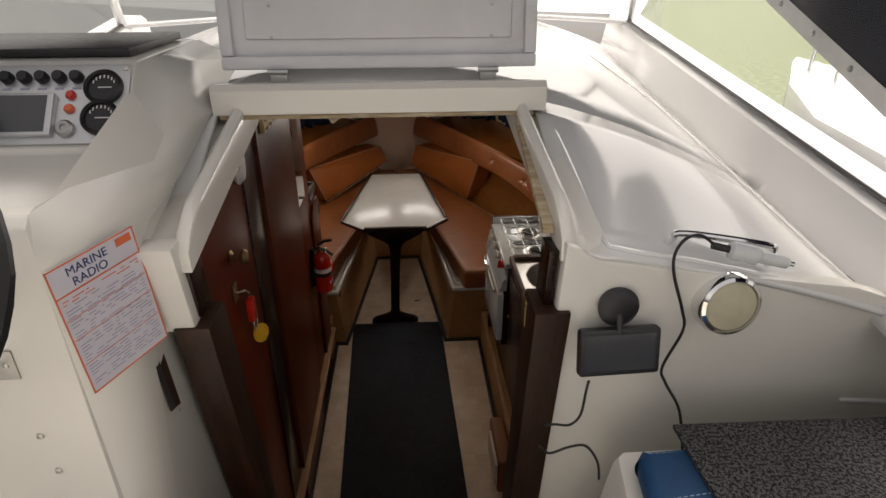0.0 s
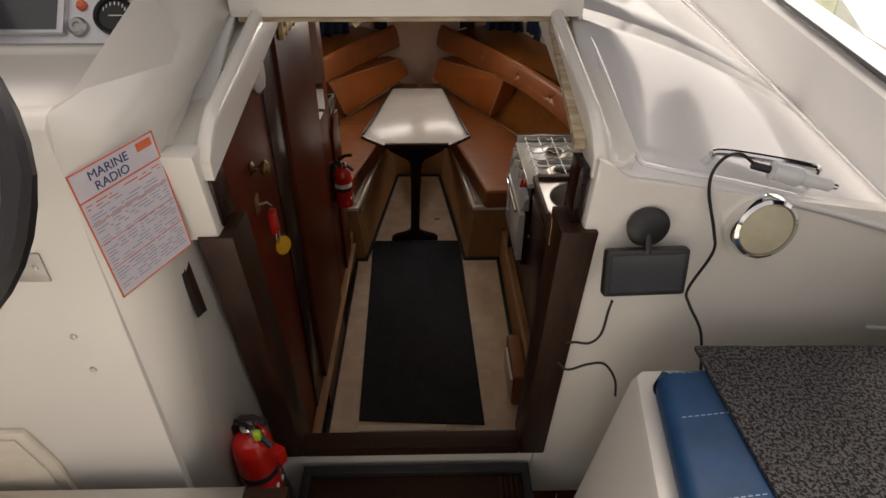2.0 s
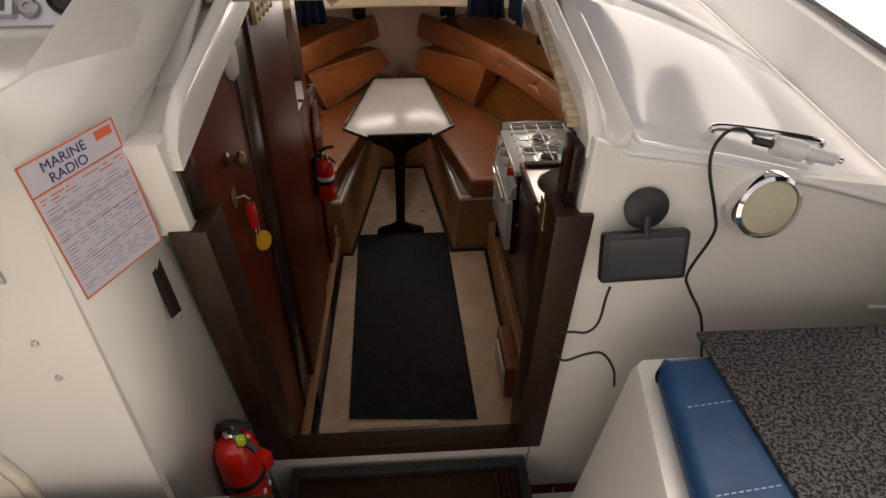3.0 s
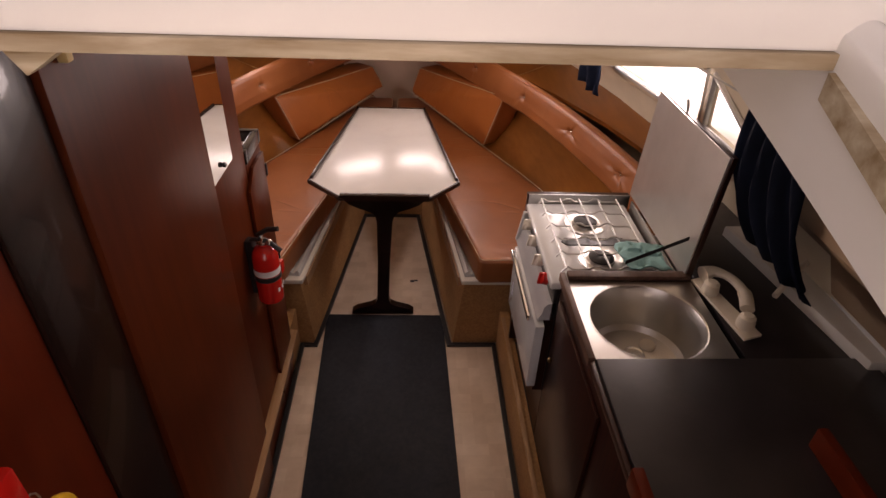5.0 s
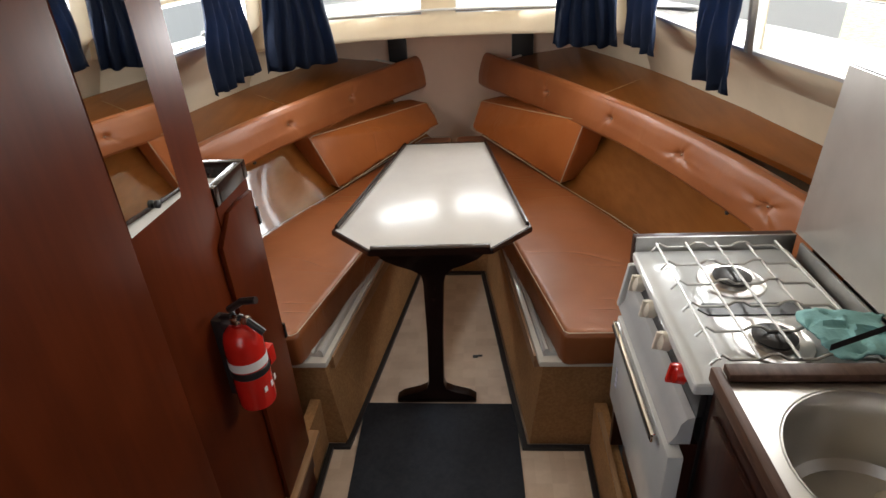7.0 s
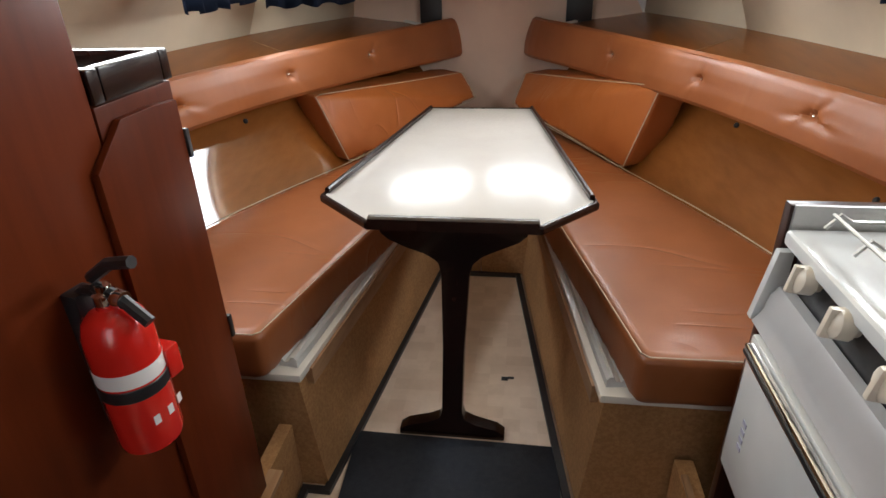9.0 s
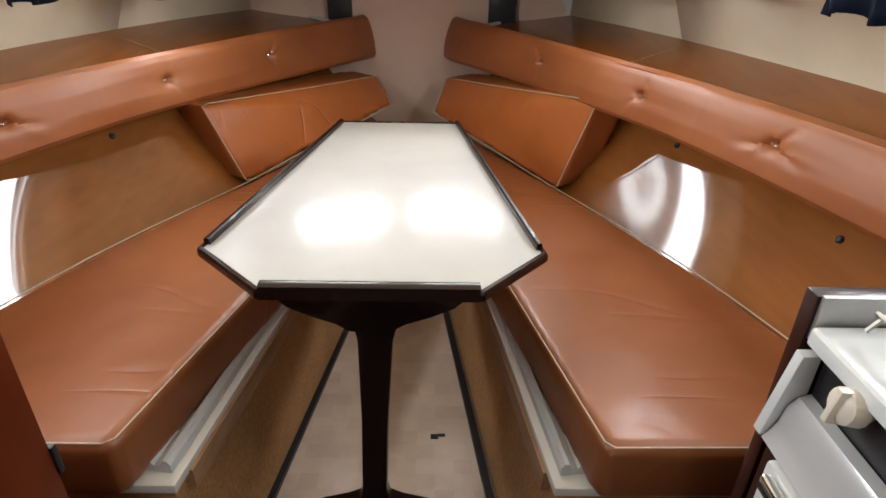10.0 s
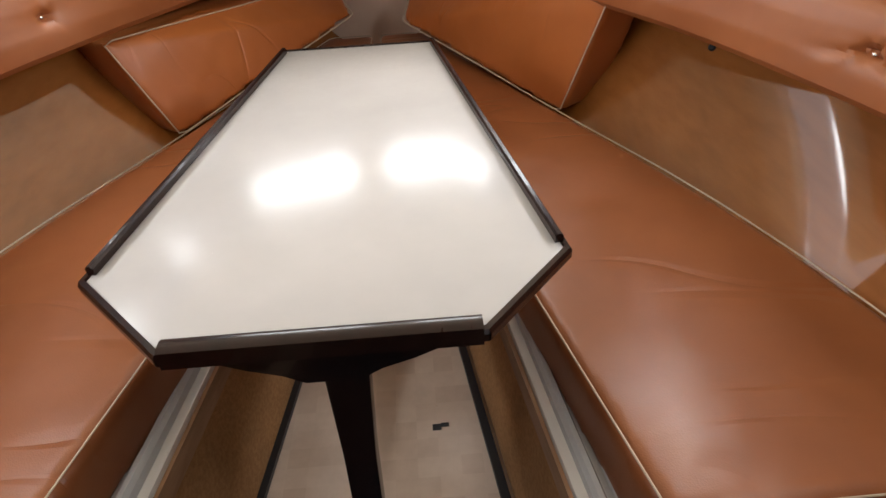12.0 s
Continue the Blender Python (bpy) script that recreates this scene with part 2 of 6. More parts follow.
BLUE_SEAT = painted("blue_vinyl", (0.010, 0.055, 0.135), 0.5, 0.25, 9, bumpy=0.3, bump_scale=40, spec=0.3)
SPEAKER_CREAM = painted("yellowed_grille", (0.48, 0.45, 0.32), 0.4, 0.1, 20)
MIRROR = painted("mirror_glass", (0.88, 0.89, 0.88), 0.01, 0.0, 4, metal=1.0)
GLASS = glassy("window_glass", (0.96, 0.98, 0.97))
# grass colour is paled to carry the haze of wet glass
GRASS = speckled("grass", (0.16, 0.20, 0.11), (0.27, 0.31, 0.19), 9, 0.95, 0.6)
WATER = painted("grey_water", (0.06, 0.075, 0.075), 0.12, 0.2, 2.5, bumpy=0.5, bump_scale=9)
MILDEW = painted("mildew_line", (0.10, 0.10, 0.06), 0.9, 0.5, 40)


# ---- mesh helpers ----
def bm_box(x0, y0, z0, x1, y1, z1, bev=0.004, seg=2):
    bm = bmesh.new()
    m = Matrix.Translation(((x0 + x1) / 2, (y0 + y1) / 2, (z0 + z1) / 2)) @ Matrix.Diagonal((abs(x1 - x0), abs(y1 - y0), abs(z1 - z0), 1))
    bmesh.ops.create_cube(bm, size=1, matrix=m)
    if bev:
        bmesh.ops.bevel(bm, geom=bm.edges[:], offset=bev, segments=seg, profile=0.6, affect="EDGES")
    return bm


def bm_prism(poly, lo, hi, axis="z", bev=0.0, seg=2):
    """A polygon extruded along an axis; poly holds the two other coordinates in x, y, z order."""
    def at(p, h):
        return {"z": (p[0], p[1], h), "y": (p[0], h, p[1]), "x": (h, p[0], p[1])}[axis]
    bm = bmesh.new()
    a, b = [bm.verts.new(at(p, lo)) for p in poly], [bm.verts.new(at(p, hi)) for p in poly]
    bm.faces.new(a), bm.faces.new(b[::-1])
    for i in range(len(poly)):
        bm.faces.new((a[i], b[i], b[i - 1], a[i - 1]))
    bmesh.ops.recalc_face_normals(bm, faces=bm.faces[:])
    if bev:
        bmesh.ops.bevel(bm, geom=bm.edges[:], offset=bev, segments=seg, profile=0.6, affect="EDGES")
    return bm


def bm_loft(rows, closed=False, caps=False):
    """Quads through rows of points of equal count."""
    bm = bmesh.new()
    vs = [[bm.verts.new(p) for p in row] for row in rows]
    n = len(rows[0])
    for r0, r1 in zip(vs, vs[1:]):
        for i in range(n if closed else n - 1):
            bm.faces.new((r0[i], r0[(i + 1) % n], r1[(i + 1) % n], r1[i]))
    if caps:
        bm.faces.new(vs[0][::-1]), bm.faces.new(vs[-1])
    bmesh.ops.recalc_face_normals(bm, faces=bm.faces[:])
    return bm


def bm_tube(points, r, sides=8, closed=False):
    pts = [Vector(p) for p in points]
    n, rows, up = len(pts), [], None
    for i, p in enumerate(pts):
        a = pts[(i - 1) % n] if closed or i else p
        b = pts[(i + 1) % n] if closed or i < n - 1 else p
        d = (b - a).normalized()
        if up is None:
            up = d.orthogonal().normalized()
        up = (up - d * up.dot(d)).normalized()
        side = d.cross(up)
        rows.append([p + r * (math.cos(k * 2 * math.pi / sides) * up + math.sin(k * 2 * math.pi / sides) * side) for k in range(sides)])
    if closed:
        return bm_loft(rows + [rows[0]], True)
    return bm_loft(rows, True, True)


def bm_lathe(profile, m=Matrix(), sides=24):
    """Turned round the local z axis: profile of (radius, height)."""
    rows = [[m @ Vector((r * math.cos(k * 2 * math.pi / sides), r * math.sin(k * 2 * math.pi / sides), h)) for k in range(sides)] for r, h in profile]
    return bm_loft(rows, True, True)


def bm_join(*some):
    out = bmesh.new()
    for b in some:
        me = bpy.data.meshes.new("tmp")
        b.to_mesh(me)
        b.free()
        out.from_mesh(me)
        bpy.data.meshes.remove(me)
    return out


def smooth(points, n=6, closed=False):
    """Points along a smooth curve through the given ones."""
    pts, out = [Vector(p) for p in points], []
    k = len(pts)
    for i in range(k if closed else k - 1):
        p0 = pts[(i - 1) % k] if closed or i else pts[0]
        p1, p2 = pts[i], pts[(i + 1) % k]
        p3 = pts[(i + 2) % k] if closed or i + 2 < k else pts[-1]
        for j in range(n):
            s = j / n
            out.append(0.5 * (2 * p1 + (p2 - p0) * s + (2 * p0 - 5 * p1 + 4 * p2 - p3) * s * s + (3 * p1 - p0 - 3 * p2 + p3) * s ** 3))
    return out if closed else out + [pts[-1]]


BASE = {}


def link(name, bm, mat, flat=30):
    me = bpy.data.meshes.new(name)
    bm.to_mesh(me)
    bm.free()
    me.materials.append(mat)
    me.shade_smooth()
    me.set_sharp_from_angle(angle=radians(flat))
    return new(name, me)


def structure(name, bm, mat, label="", thick=0.0):
    ob = link(name, bm, mat)
    BASE[ob] = Vector()
    if thick:
        sol = ob.modifiers.new("thick", "SOLIDIFY")
        sol.thickness, sol.offset = abs(thick), 1 if thick > 0 else -1
    return tagged(ob, label, kind="structure")


def thing(name, at, label, category, group=""):
    ob = new(name)
    ob.empty_display_size = 0.05
    ob.location = at
    BASE[ob] = Vector(at)
    return tagged(ob, label, category, group)


def solid(name, bm, mat, label, category, group="", at=None):
    """A thing that is one mesh."""
    at = Vector(at) if at else sum((v.co for v in bm.verts), Vector()) / len(bm.verts)
    bm.transform(Matrix.Translation(-at))
    ob = link(name, bm, mat)
    ob.location = at
    BASE[ob] = at
    return tagged(ob, label, category, group)


def part(name, bm, mat, parent, label=""):
    bm.transform(Matrix.Translation(-BASE[parent]))
    ob = link(name, bm, mat)
    ob.parent = parent
    BASE[ob] = BASE[parent]
    return tagged(ob, label) if label else ob


def interp(x, table):
    return float(np.interp(x, [a for a, _ in table], [b for _, b in table]))


def frame_of(origin, normal, up=(0, 0, 1)):
    """A pose whose z is the normal and whose y points up along the surface."""
    z = Vector(normal).normalized()
    x = Vector(up).cross(z).normalized()
    return Matrix.Translation(origin) @ Matrix((x, z.cross(x), z)).transposed().to_4x4()


def placed(bm, m):
    bm.transform(m)
    return bm


def letters(text, size, mat, parent, m, name="lettering"):
    cu = bpy.data.curves.new(name, "FONT")
    cu.body, cu.size, cu.align_x, cu.align_y, cu.extrude = text, size, "CENTER", "CENTER", 0.0003
    tmp = new("tmp", cu)
    me = bpy.data.meshes.new_from_object(tmp.evaluated_get(bpy.context.evaluated_depsgraph_get()))
    bpy.data.objects.remove(tmp)
    bm = bmesh.new()
    bm.from_mesh(me)
    bpy.data.meshes.remove(me)
    return part(name, placed(bm, m), mat, parent)


# ---- plan of the boat, in metres from the companionway ----
HULL_X = [(-2.5, 1.22), (0.0, 1.20), (1.3, 1.18), (2.1, 1.12), (2.5, 1.06), (3.1, 0.93), (4.0, 0.63), (4.3, 0.5)]     # inside at shelf height
WIN_X = [(0.0, 0.97), (1.3, 0.95), (1.6, 0.935), (2.12, 0.84), (3.0, 0.765), (3.3, 0.745), (4.15, 0.60)]
BACK_X = [(1.7, 0.935), (1.98, 0.893), (2.38, 0.765), (2.79, 0.608), (3.24, 0.425), (3.6, 0.27), (3.88, 0.152)]
CUSH_X = [(1.7, 0.955), (1.95, 0.90), (2.275, 0.812), (2.47, 0.745), (2.68, 0.655), (2.94, 0.525), (3.3, 0.36), (3.6, 0.22), (3.87, 0.10)]
BOLSTER_X = [(1.77, 0.915), (2.0, 0.872), (2.2, 0.825), (2.4, 0.770), (2.6, 0.709), (2.75, 0.656), (2.9, 0.59), (3.27, 0.43), (3.6, 0.275), (3.88, 0.122)]
ROOF_H = [(-0.1, 0.165), (0.1, 0.205), (0.25, 0.26), (0.36, 0.295), (0.6, 0.305), (0.9, 0.29), (1.9, 0.2), (3.4, 0.14)]


def deck_z(x, y):
    base = 1.42 + 0.13 * y if y < 1.9 else 1.667 - 0.12 * (y - 1.9)
    return base + interp(y, ROOF_H) * (1 - min(1.3, x * x))


def ceil_z(x, y):
    return deck_z(x, y) - (0.022 if 0.3 < y < 0.5 and abs(x) < 0.6 else 0.05)


def spread(table, lo, hi, n):
    return [(lo + (hi - lo) * i / n, interp(lo + (hi - lo) * i / n, table)) for i in range(n + 1)]


# sky light standing in the cabin's window openings, parallel to the glass
for s, name in ((1, "starboard"), (-1, "port")):
    for part_name, y, slope, wide, watts in (("aft", 1.848, -0.183, 0.50, 1.1), ("fore", 2.56, -0.087, 0.83, 2.5)):
        c = Vector((s * (interp(y, WIN_X) + 0.010), y, 1.255))
        window_light(f"skylight_{name}_{part_name}", c, c + Vector((-s, slope, 0.02)), wide, 0.145, watts)
for x, wide in ((-0.362, 0.54), (0.33, 0.52)):
    c = Vector((x, 3.256 - 0.16 * x * x, 1.257))
    window_light("skylight_front", c, c + Vector((0.32 * x, -1, 0.25)), wide, 0.172, 1.65)


# ---- cabin shell ----
structure("floor", bm_box(-0.45, 0.06, -0.05, 0.55, 3.1, 0.0, 0), floor_vinyl("beige_vinyl_floor"), "beige sheet vinyl floor with faint squares")


def side_wall(s, name):
    """Lining from the shelf up to the roof, with openings left for the windows."""
    ys = [0.02, 0.4, 0.9, 1.17, 1.56, 1.595, 2.10, 2.14, 2.55, 2.98, 3.20]
    glazed = {(1.17, 1.56), (1.595, 2.10), (2.14, 2.55), (2.55, 2.98)}
    cols = []
    for y in ys:
        h, w = interp(y, HULL_X), interp(y, WIN_X)
        top = 1.185 if y == 1.17 else 1.335
        cols.append([(s * h, y, 0.60), (s * h, y, 0.90), (s * (h - 0.05), y, 1.03), (s * (w + 0.05), y, 1.13), (s * w, y, 1.178), (s * (w - 0.01 * (top > 1.2)), y, top),
                     (s * (w - 0.05), y, 1.40), (s * (w - 0.12), y, ceil_z(w - 0.12, y))])
    bm = bmesh.new()
    vs = [[bm.verts.new(p) for p in c] for c in cols]
    for i, (a, b) in enumerate(zip(ys, ys[1:])):
        for r in range(7):
            if r == 4 and (a, b) in glazed:
                continue
            f = (vs[i][r], vs[i + 1][r], vs[i + 1][r + 1], vs[i][r + 1])
            bm.faces.new(f if s < 0 else f[::-1])
    return structure(name, bm, CREAM, "cream vinyl cabin side lining", -0.02)


side_wall(1, "wall_starboard")
side_wall(-1, "wall_port")

# tan lining board on the hull side beside the galley
rows = []
for y in (0.24, 0.7, 1.15):
    h, w = interp(y, HULL_X), interp(y, WIN_X)
    rows.append([(h - 0.012, y, 0.915), (h - 0.062, y, 1.03), (w + 0.038, y, 1.13), (w - 0.012, y, 1.178), (w - 0.020, y, 1.325), (w - 0.062, y, 1.40)])
structure("lining_board", bm_loft(rows), TAN_LINING, "tan vinyl lining board beside the galley", 0.005)


def ceiling():
    bm = bmesh.new()
    ys = [0.02, 0.2, 0.36, 0.8, 1.3, 1.9, 2.6, 3.0, 3.32]
    for s in (-1, 1):
        grid = []
        for y in ys:
            e = interp(y, WIN_X) - 0.11
            inner = 0.36 if y < 0.36 else 0.0
            if y == 0.36:
                grid.append([bm.verts.new((s * (0.36 + (e - 0.36) * i / 5), y, ceil_z(0.36 + (e - 0.36) * i / 5, y))) for i in range(6)])
            grid.append([bm.verts.new((s * (inner + (e - inner) * i / 5), y, ceil_z(inner + (e - inner) * i / 5, y))) for i in range(6)])
        for k, (a, b) in enumerate(zip(grid, grid[1:])):
            if k == 2:
                continue
            for i in range(5):
                bm.faces.new((a[i], a[i + 1], b[i + 1], b[i]))
    bmesh.ops.remove_doubles(bm, verts=bm.verts[:], dist=0.001)
    bmesh.ops.recalc_face_normals(bm, faces=bm.faces[:])
    return structure("ceiling", bm, CREAM, "cream lined cabin ceiling", 0.012)


ceiling()


# bow end: the trunk's front window wall, and the low berth space under the foredeck
FRONT_Y = 3.20


def front_at(x, z):
    return (x, FRONT_Y - 0.16 * x * x + 0.25 * (z - 1.09), z - 0.02 * x * x)


FRONT_LIGHTS = ((-0.64, -0.085), (0.06, 0.60))


def bow():
    structure("wall_bow", bm_box(-0.85, 3.88, 0.30, 0.85, 3.92, 1.16, 0), BEIGE, "beige vinyl bow bulkhead")
    for s in (1, -1):
        cols = [[(s * (interp(y, HULL_X) - d), y, z) for d, z in ((0.0, 0.60), (0.0, 0.89), (0.01, 1.12))] for y in (3.20, 3.5, 3.88)]
        structure("wall_forepeak", bm_loft(cols), CREAM, "cream hull lining below the foredeck", 0.01)
    cols = [[(x, y, 1.115 - 0.05 * (y - 3.2)) for x in (-0.95, -0.4, 0, 0.4, 0.95)] for y in (3.225, 3.5, 3.9)]
    structure("ceiling_forepeak", bm_loft(cols), CREAM, "cream lining below the foredeck", 0.01)
    bm = bmesh.new()
    xs = sorted({-0.80, -0.72, 0.72, 0.80, -0.35, 0.33, *[v for p in FRONT_LIGHTS for v in p]})
    zs = [1.085, 1.10, 1.172, 1.345, 1.50, 1.58]
    g = [[bm.verts.new(front_at(x, z)) for z in zs] for x in xs]
    for i, (a, b) in enumerate(zip(xs, xs[1:])):
        for j in range(5):
            if j == 2 and any(p[0] <= a and b <= p[1] for p in FRONT_LIGHTS):
                continue
            bm.faces.new((g[i][j], g[i + 1][j], g[i + 1][j + 1], g[i][j + 1]))
    structure("wall_front", bm, CREAM, "cream front window surround", 0.022)


bow()


def window(name, loop, s_out, light=0):
    """A glazed light: aluminium frame round a closed loop, and a pane."""
    pts = [Vector(p) for p in loop]
    c = sum(pts, Vector()) / len(pts)
    ob = new(name)
    ob.location = c
    BASE[ob] = c
    tagged(ob, "aluminium framed cabin window with clear glass", kind="structure")
    part("window_frame", bm_tube(pts, 0.009, 6, True), ALU, ob)
    bm = bmesh.new()
    bm.faces.new([bm.verts.new(p) for p in pts])
    pane = part("pane", bm, GLASS, ob)
    pane.visible_shadow = False
    return ob


n_win = 1
for s in (1, -1):
    for a, b in ((1.17, 1.56), (1.595, 2.10), (2.14, 2.98)):
        wa, wb = s * interp(a, WIN_X), s * interp(b, WIN_X)
        ta = 1.19 if a == 1.17 else 1.33
        window(f"window_{n_win}", [(wa, a, 1.18), (wb, b, 1.18), (wb - s * 0.01, b, 1.33), (wa - s * 0.01, a, ta)], s)
        n_win += 1
for a, b in FRONT_LIGHTS:
    mid = (a + b) / 2
    window(f"window_{n_win}", [front_at(a, 1.172), front_at(mid, 1.172), front_at(b, 1.172), front_at(b, 1.345), front_at(mid, 1.345), front_at(a, 1.345)], 1)
    n_win += 1

# dark pads on the bow bulkhead
for x0, x1 in ((-0.345, -0.245), (0.325, 0.44)):
    solid("black_pad", bm_box(x0, 3.85, 0.84, x1, 3.879, 1.07, 0.006), BLACK, "flat black upright pad on the bow bulkhead", "pad", "bow pads")


# ---- berths ----
def berth(s):
    inner = [(s * 0.300, 1.94), (s * 0.165, 3.03)]
    outer = [(s * x, y) for y, x in spread(CUSH_X, 1.80, 3.86, 8)]
    # carpeted base
    base_poly = [inner[0], inner[1], (s * 0.002, 3.03), (s * 0.002, 3.87)] + outer[::-1] + [(s * 0.95, 1.94)]
    base_poly = [p for i, p in enumerate(base_poly) if not (p[1] < 1.93)]
    th = thing("berth", (s * 0.5, 2.6, 0.0), "brown carpeted berth base with white moulded rim", "berth", "berths")
    lean = {0: 0.034, 1: 0.034}
    top_poly = [(p[0] + s * lean.get(i, 0), p[1]) for i, p in enumerate(base_poly)]
    part("base", bm_loft([[(*p, 0.002) for p in base_poly], [(*p, 0.33) for p in top_poly]], True, True), CARPET_BROWN, th, "brown needled carpet facing")
    rim_poly = [(p[0] + (-s * 0.012 if i < 2 else 0), p[1] - (0.012 if i in (0, len(base_poly) - 1) else 0)) for i, p in enumerate(top_poly)]
    part("rim", bm_prism(rim_poly, 0.332, 0.352, "z", 0.004), GELCOAT, th, "white moulded rim")
    a, b = Vector((s * 0.336, 1.955, 0.352)), Vector((s * 0.204, 3.02, 0.352))
    across = Vector((s, 0.12, 0)).normalized()
    prof = [(0.0, 0.0), (0.0, 0.018), (0.006, 0.026), (0.014, 0.026), (0.02, 0.014), (0.03, 0.012), (0.036, 0.02), (0.042, 0.02), (0.046, 0.0)]
    part("rail", bm_loft([[e + across * u + Vector((0, 0, v)) for u, v in prof] for e in (a, b)], True, True), ENAMEL, th, "glossy white extruded rail")
    e0, e1 = a + across * -0.026 + Vector((0, 0.02, -0.058)), b + across * -0.026 + Vector((0, 0.0, -0.058))
    part("batten", bm_loft([[e + across * u + Vector((0, 0, v)) for u, v in ((0, 0), (0, 0.045), (0.02, 0.045), (0.02, 0))] for e in (e0, e1)], True, True), TAN_STRIP, th, "tan wooden batten")
    return th


berth(1)
berth(-1)

# black edging strip where carpet meets the floor
for pts in ([(0.487, 0.3), (0.487, 1.926), (0.292, 1.926), (0.157, 3.018), (0.0, 3.022)], [(-0.362, 0.3), (-0.362, 1.926), (-0.306, 1.926), (-0.171, 3.018), (0.0, 3.022)]):
    s = 1 if pts[0][0] > 0 else -1
    off = [(p[0] - s * 0.017, p[1] - (0.015 if i > 0 else 0)) for i, p in enumerate(pts)]
    off[-1] = (0.0, 3.004)
    structure("baseboard", bm_prism(pts + off[::-1], 0.0005, 0.014, "z"), BLACK, "black plastic edging strip along the floor")


def bent_cushion(outline, z0, z1, bev=0.018):
    """A soft slab on an outline, finely divided on top so that it can sag."""
    bm = bm_prism(outline, z0, z1, "z")
    bmesh.ops.bevel(bm, geom=[e for e in bm.edges], offset=bev, segments=3, profile=0.55, affect="EDGES")
    bmesh.ops.triangulate(bm, faces=[f for f in bm.faces if len(f.verts) > 4])
    return bm


def soft(ob, levels=2, strength=0.008, size=0.25):
    """Divides a cushion and gives it a slow uneven swell."""
    rem = ob.modifiers.new("even", "REMESH")
    rem.mode, rem.voxel_size, rem.use_smooth_shade = "VOXEL", 0.012, True
    tex = bpy.data.textures.new("swell", "CLOUDS")
    tex.noise_scale = size
    d = ob.modifiers.new("swell", "DISPLACE")
    d.texture, d.strength, d.mid_level, d.texture_coords = tex, strength, 0.5, "GLOBAL"
    return ob


def berth_cushion(s):
    inner = [(s * 0.385, 1.90), (s * 0.232, 2.60), (s * 0.085, 3.33), (s * 0.012, 3.50)]
    outer = [(s * x, y) for y, x in spread(CUSH_X, 1.905, 3.72, 12)]
    line = inner + [(s * 0.012, 3.72)] + outer[::-1]
    th = thing("berth_cushion", (s * 0.5, 2.6, 0.354), "orange-tan vinyl berth cushion with cream piping, slightly creased", "cushion", "berth cushions")
    pad = part("pad", bent_cushion(line, 0.356, 0.474), LEATHER, th)
    soft(pad)
    part("piping", bm_tube([(x, y, 0.4735) for x, y in even_loop(line, 0.03)], 0.0017, 6, True), PIPING, th, "cream piping")
    return th


def even_loop(pts, step):
    """Closely spaced points along a closed outline, drawn in a little from its edge."""
    pts, out = [Vector(p) for p in pts], []
    n = len(pts)
    turn = sum(pts[i].x * pts[(i + 1) % n].y - pts[(i + 1) % n].x * pts[i].y for i in range(n))
    for i in range(n):
        a, b = pts[i], pts[(i + 1) % n]
        d = (b - a).normalized()
        inward = Vector((-d.y, d.x)) * (0.005 if turn > 0 else -0.005)
        k = max(1, int((b - a).length / step))
        out += [a.lerp(b, (j + 0.5) / k) + inward for j in range(k)]
    return out


def inset_loop(pts, d):
    c = sum((Vector(p) for p in pts), Vector()) / len(pts)
    return [Vector(p) + (c - Vector(p)).normalized() * d for p in pts]


berth_cushion(1)
berth_cushion(-1)


# ---- sloping hull panels, backrests, shelves ----
def hull_panel(s):
    def at(y, z):
        """The hollow curve of the hull side, flatter low down and towards the bow."""
        v, w = y - 2.83, z - 0.545
        k = max(-0.5, min(0.2, v))
        x = 0.742 - 0.52 * k - 0.45 * k * k + 0.79 * w - 0.9 * w * w + 0.42 * k * w
        x += -0.07 * min(0, v + 0.5) - 0.42 * max(0, v - 0.2)
        return (s * max(0.04, min(x, interp(y, HULL_X) - 0.012)), y, z)
    ys = [1.775 + 2.095 * i / 60 for i in range(61)]
    grid = [[at(y, 0.354 + 0.406 * j / 16) for y in ys] for j in range(17)]
    lo, hi = grid[0], grid[-1]
    th = thing("hull_panel", (s * 0.75, 2.6, 0.36), "glossy orange-brown varnished panel behind the berth", "panel", "hull panels")
    part("board", bm_loft(grid), LOCKER_WOOD, th)
    for y, k in ((2.862, 0.76), (2.30, 0.72)):
        i = min(range(60), key=lambda j: abs(ys[j] - y))
        a, b = Vector(lo[i]), Vector(hi[i])
        along = (Vector(lo[i + 1]) - a).normalized()
        m = frame_of(at(y, 0.354 + 0.406 * k), along.cross(b - a) * (-s if along.cross(b - a).x > 0 else s))
        part("plug", bm_lathe([(0.008, -0.004), (0.009, 0.004), (0.006, 0.007), (0.0005, 0.0075)], m, 12), BLACK, th, "small dark plug")
    return th


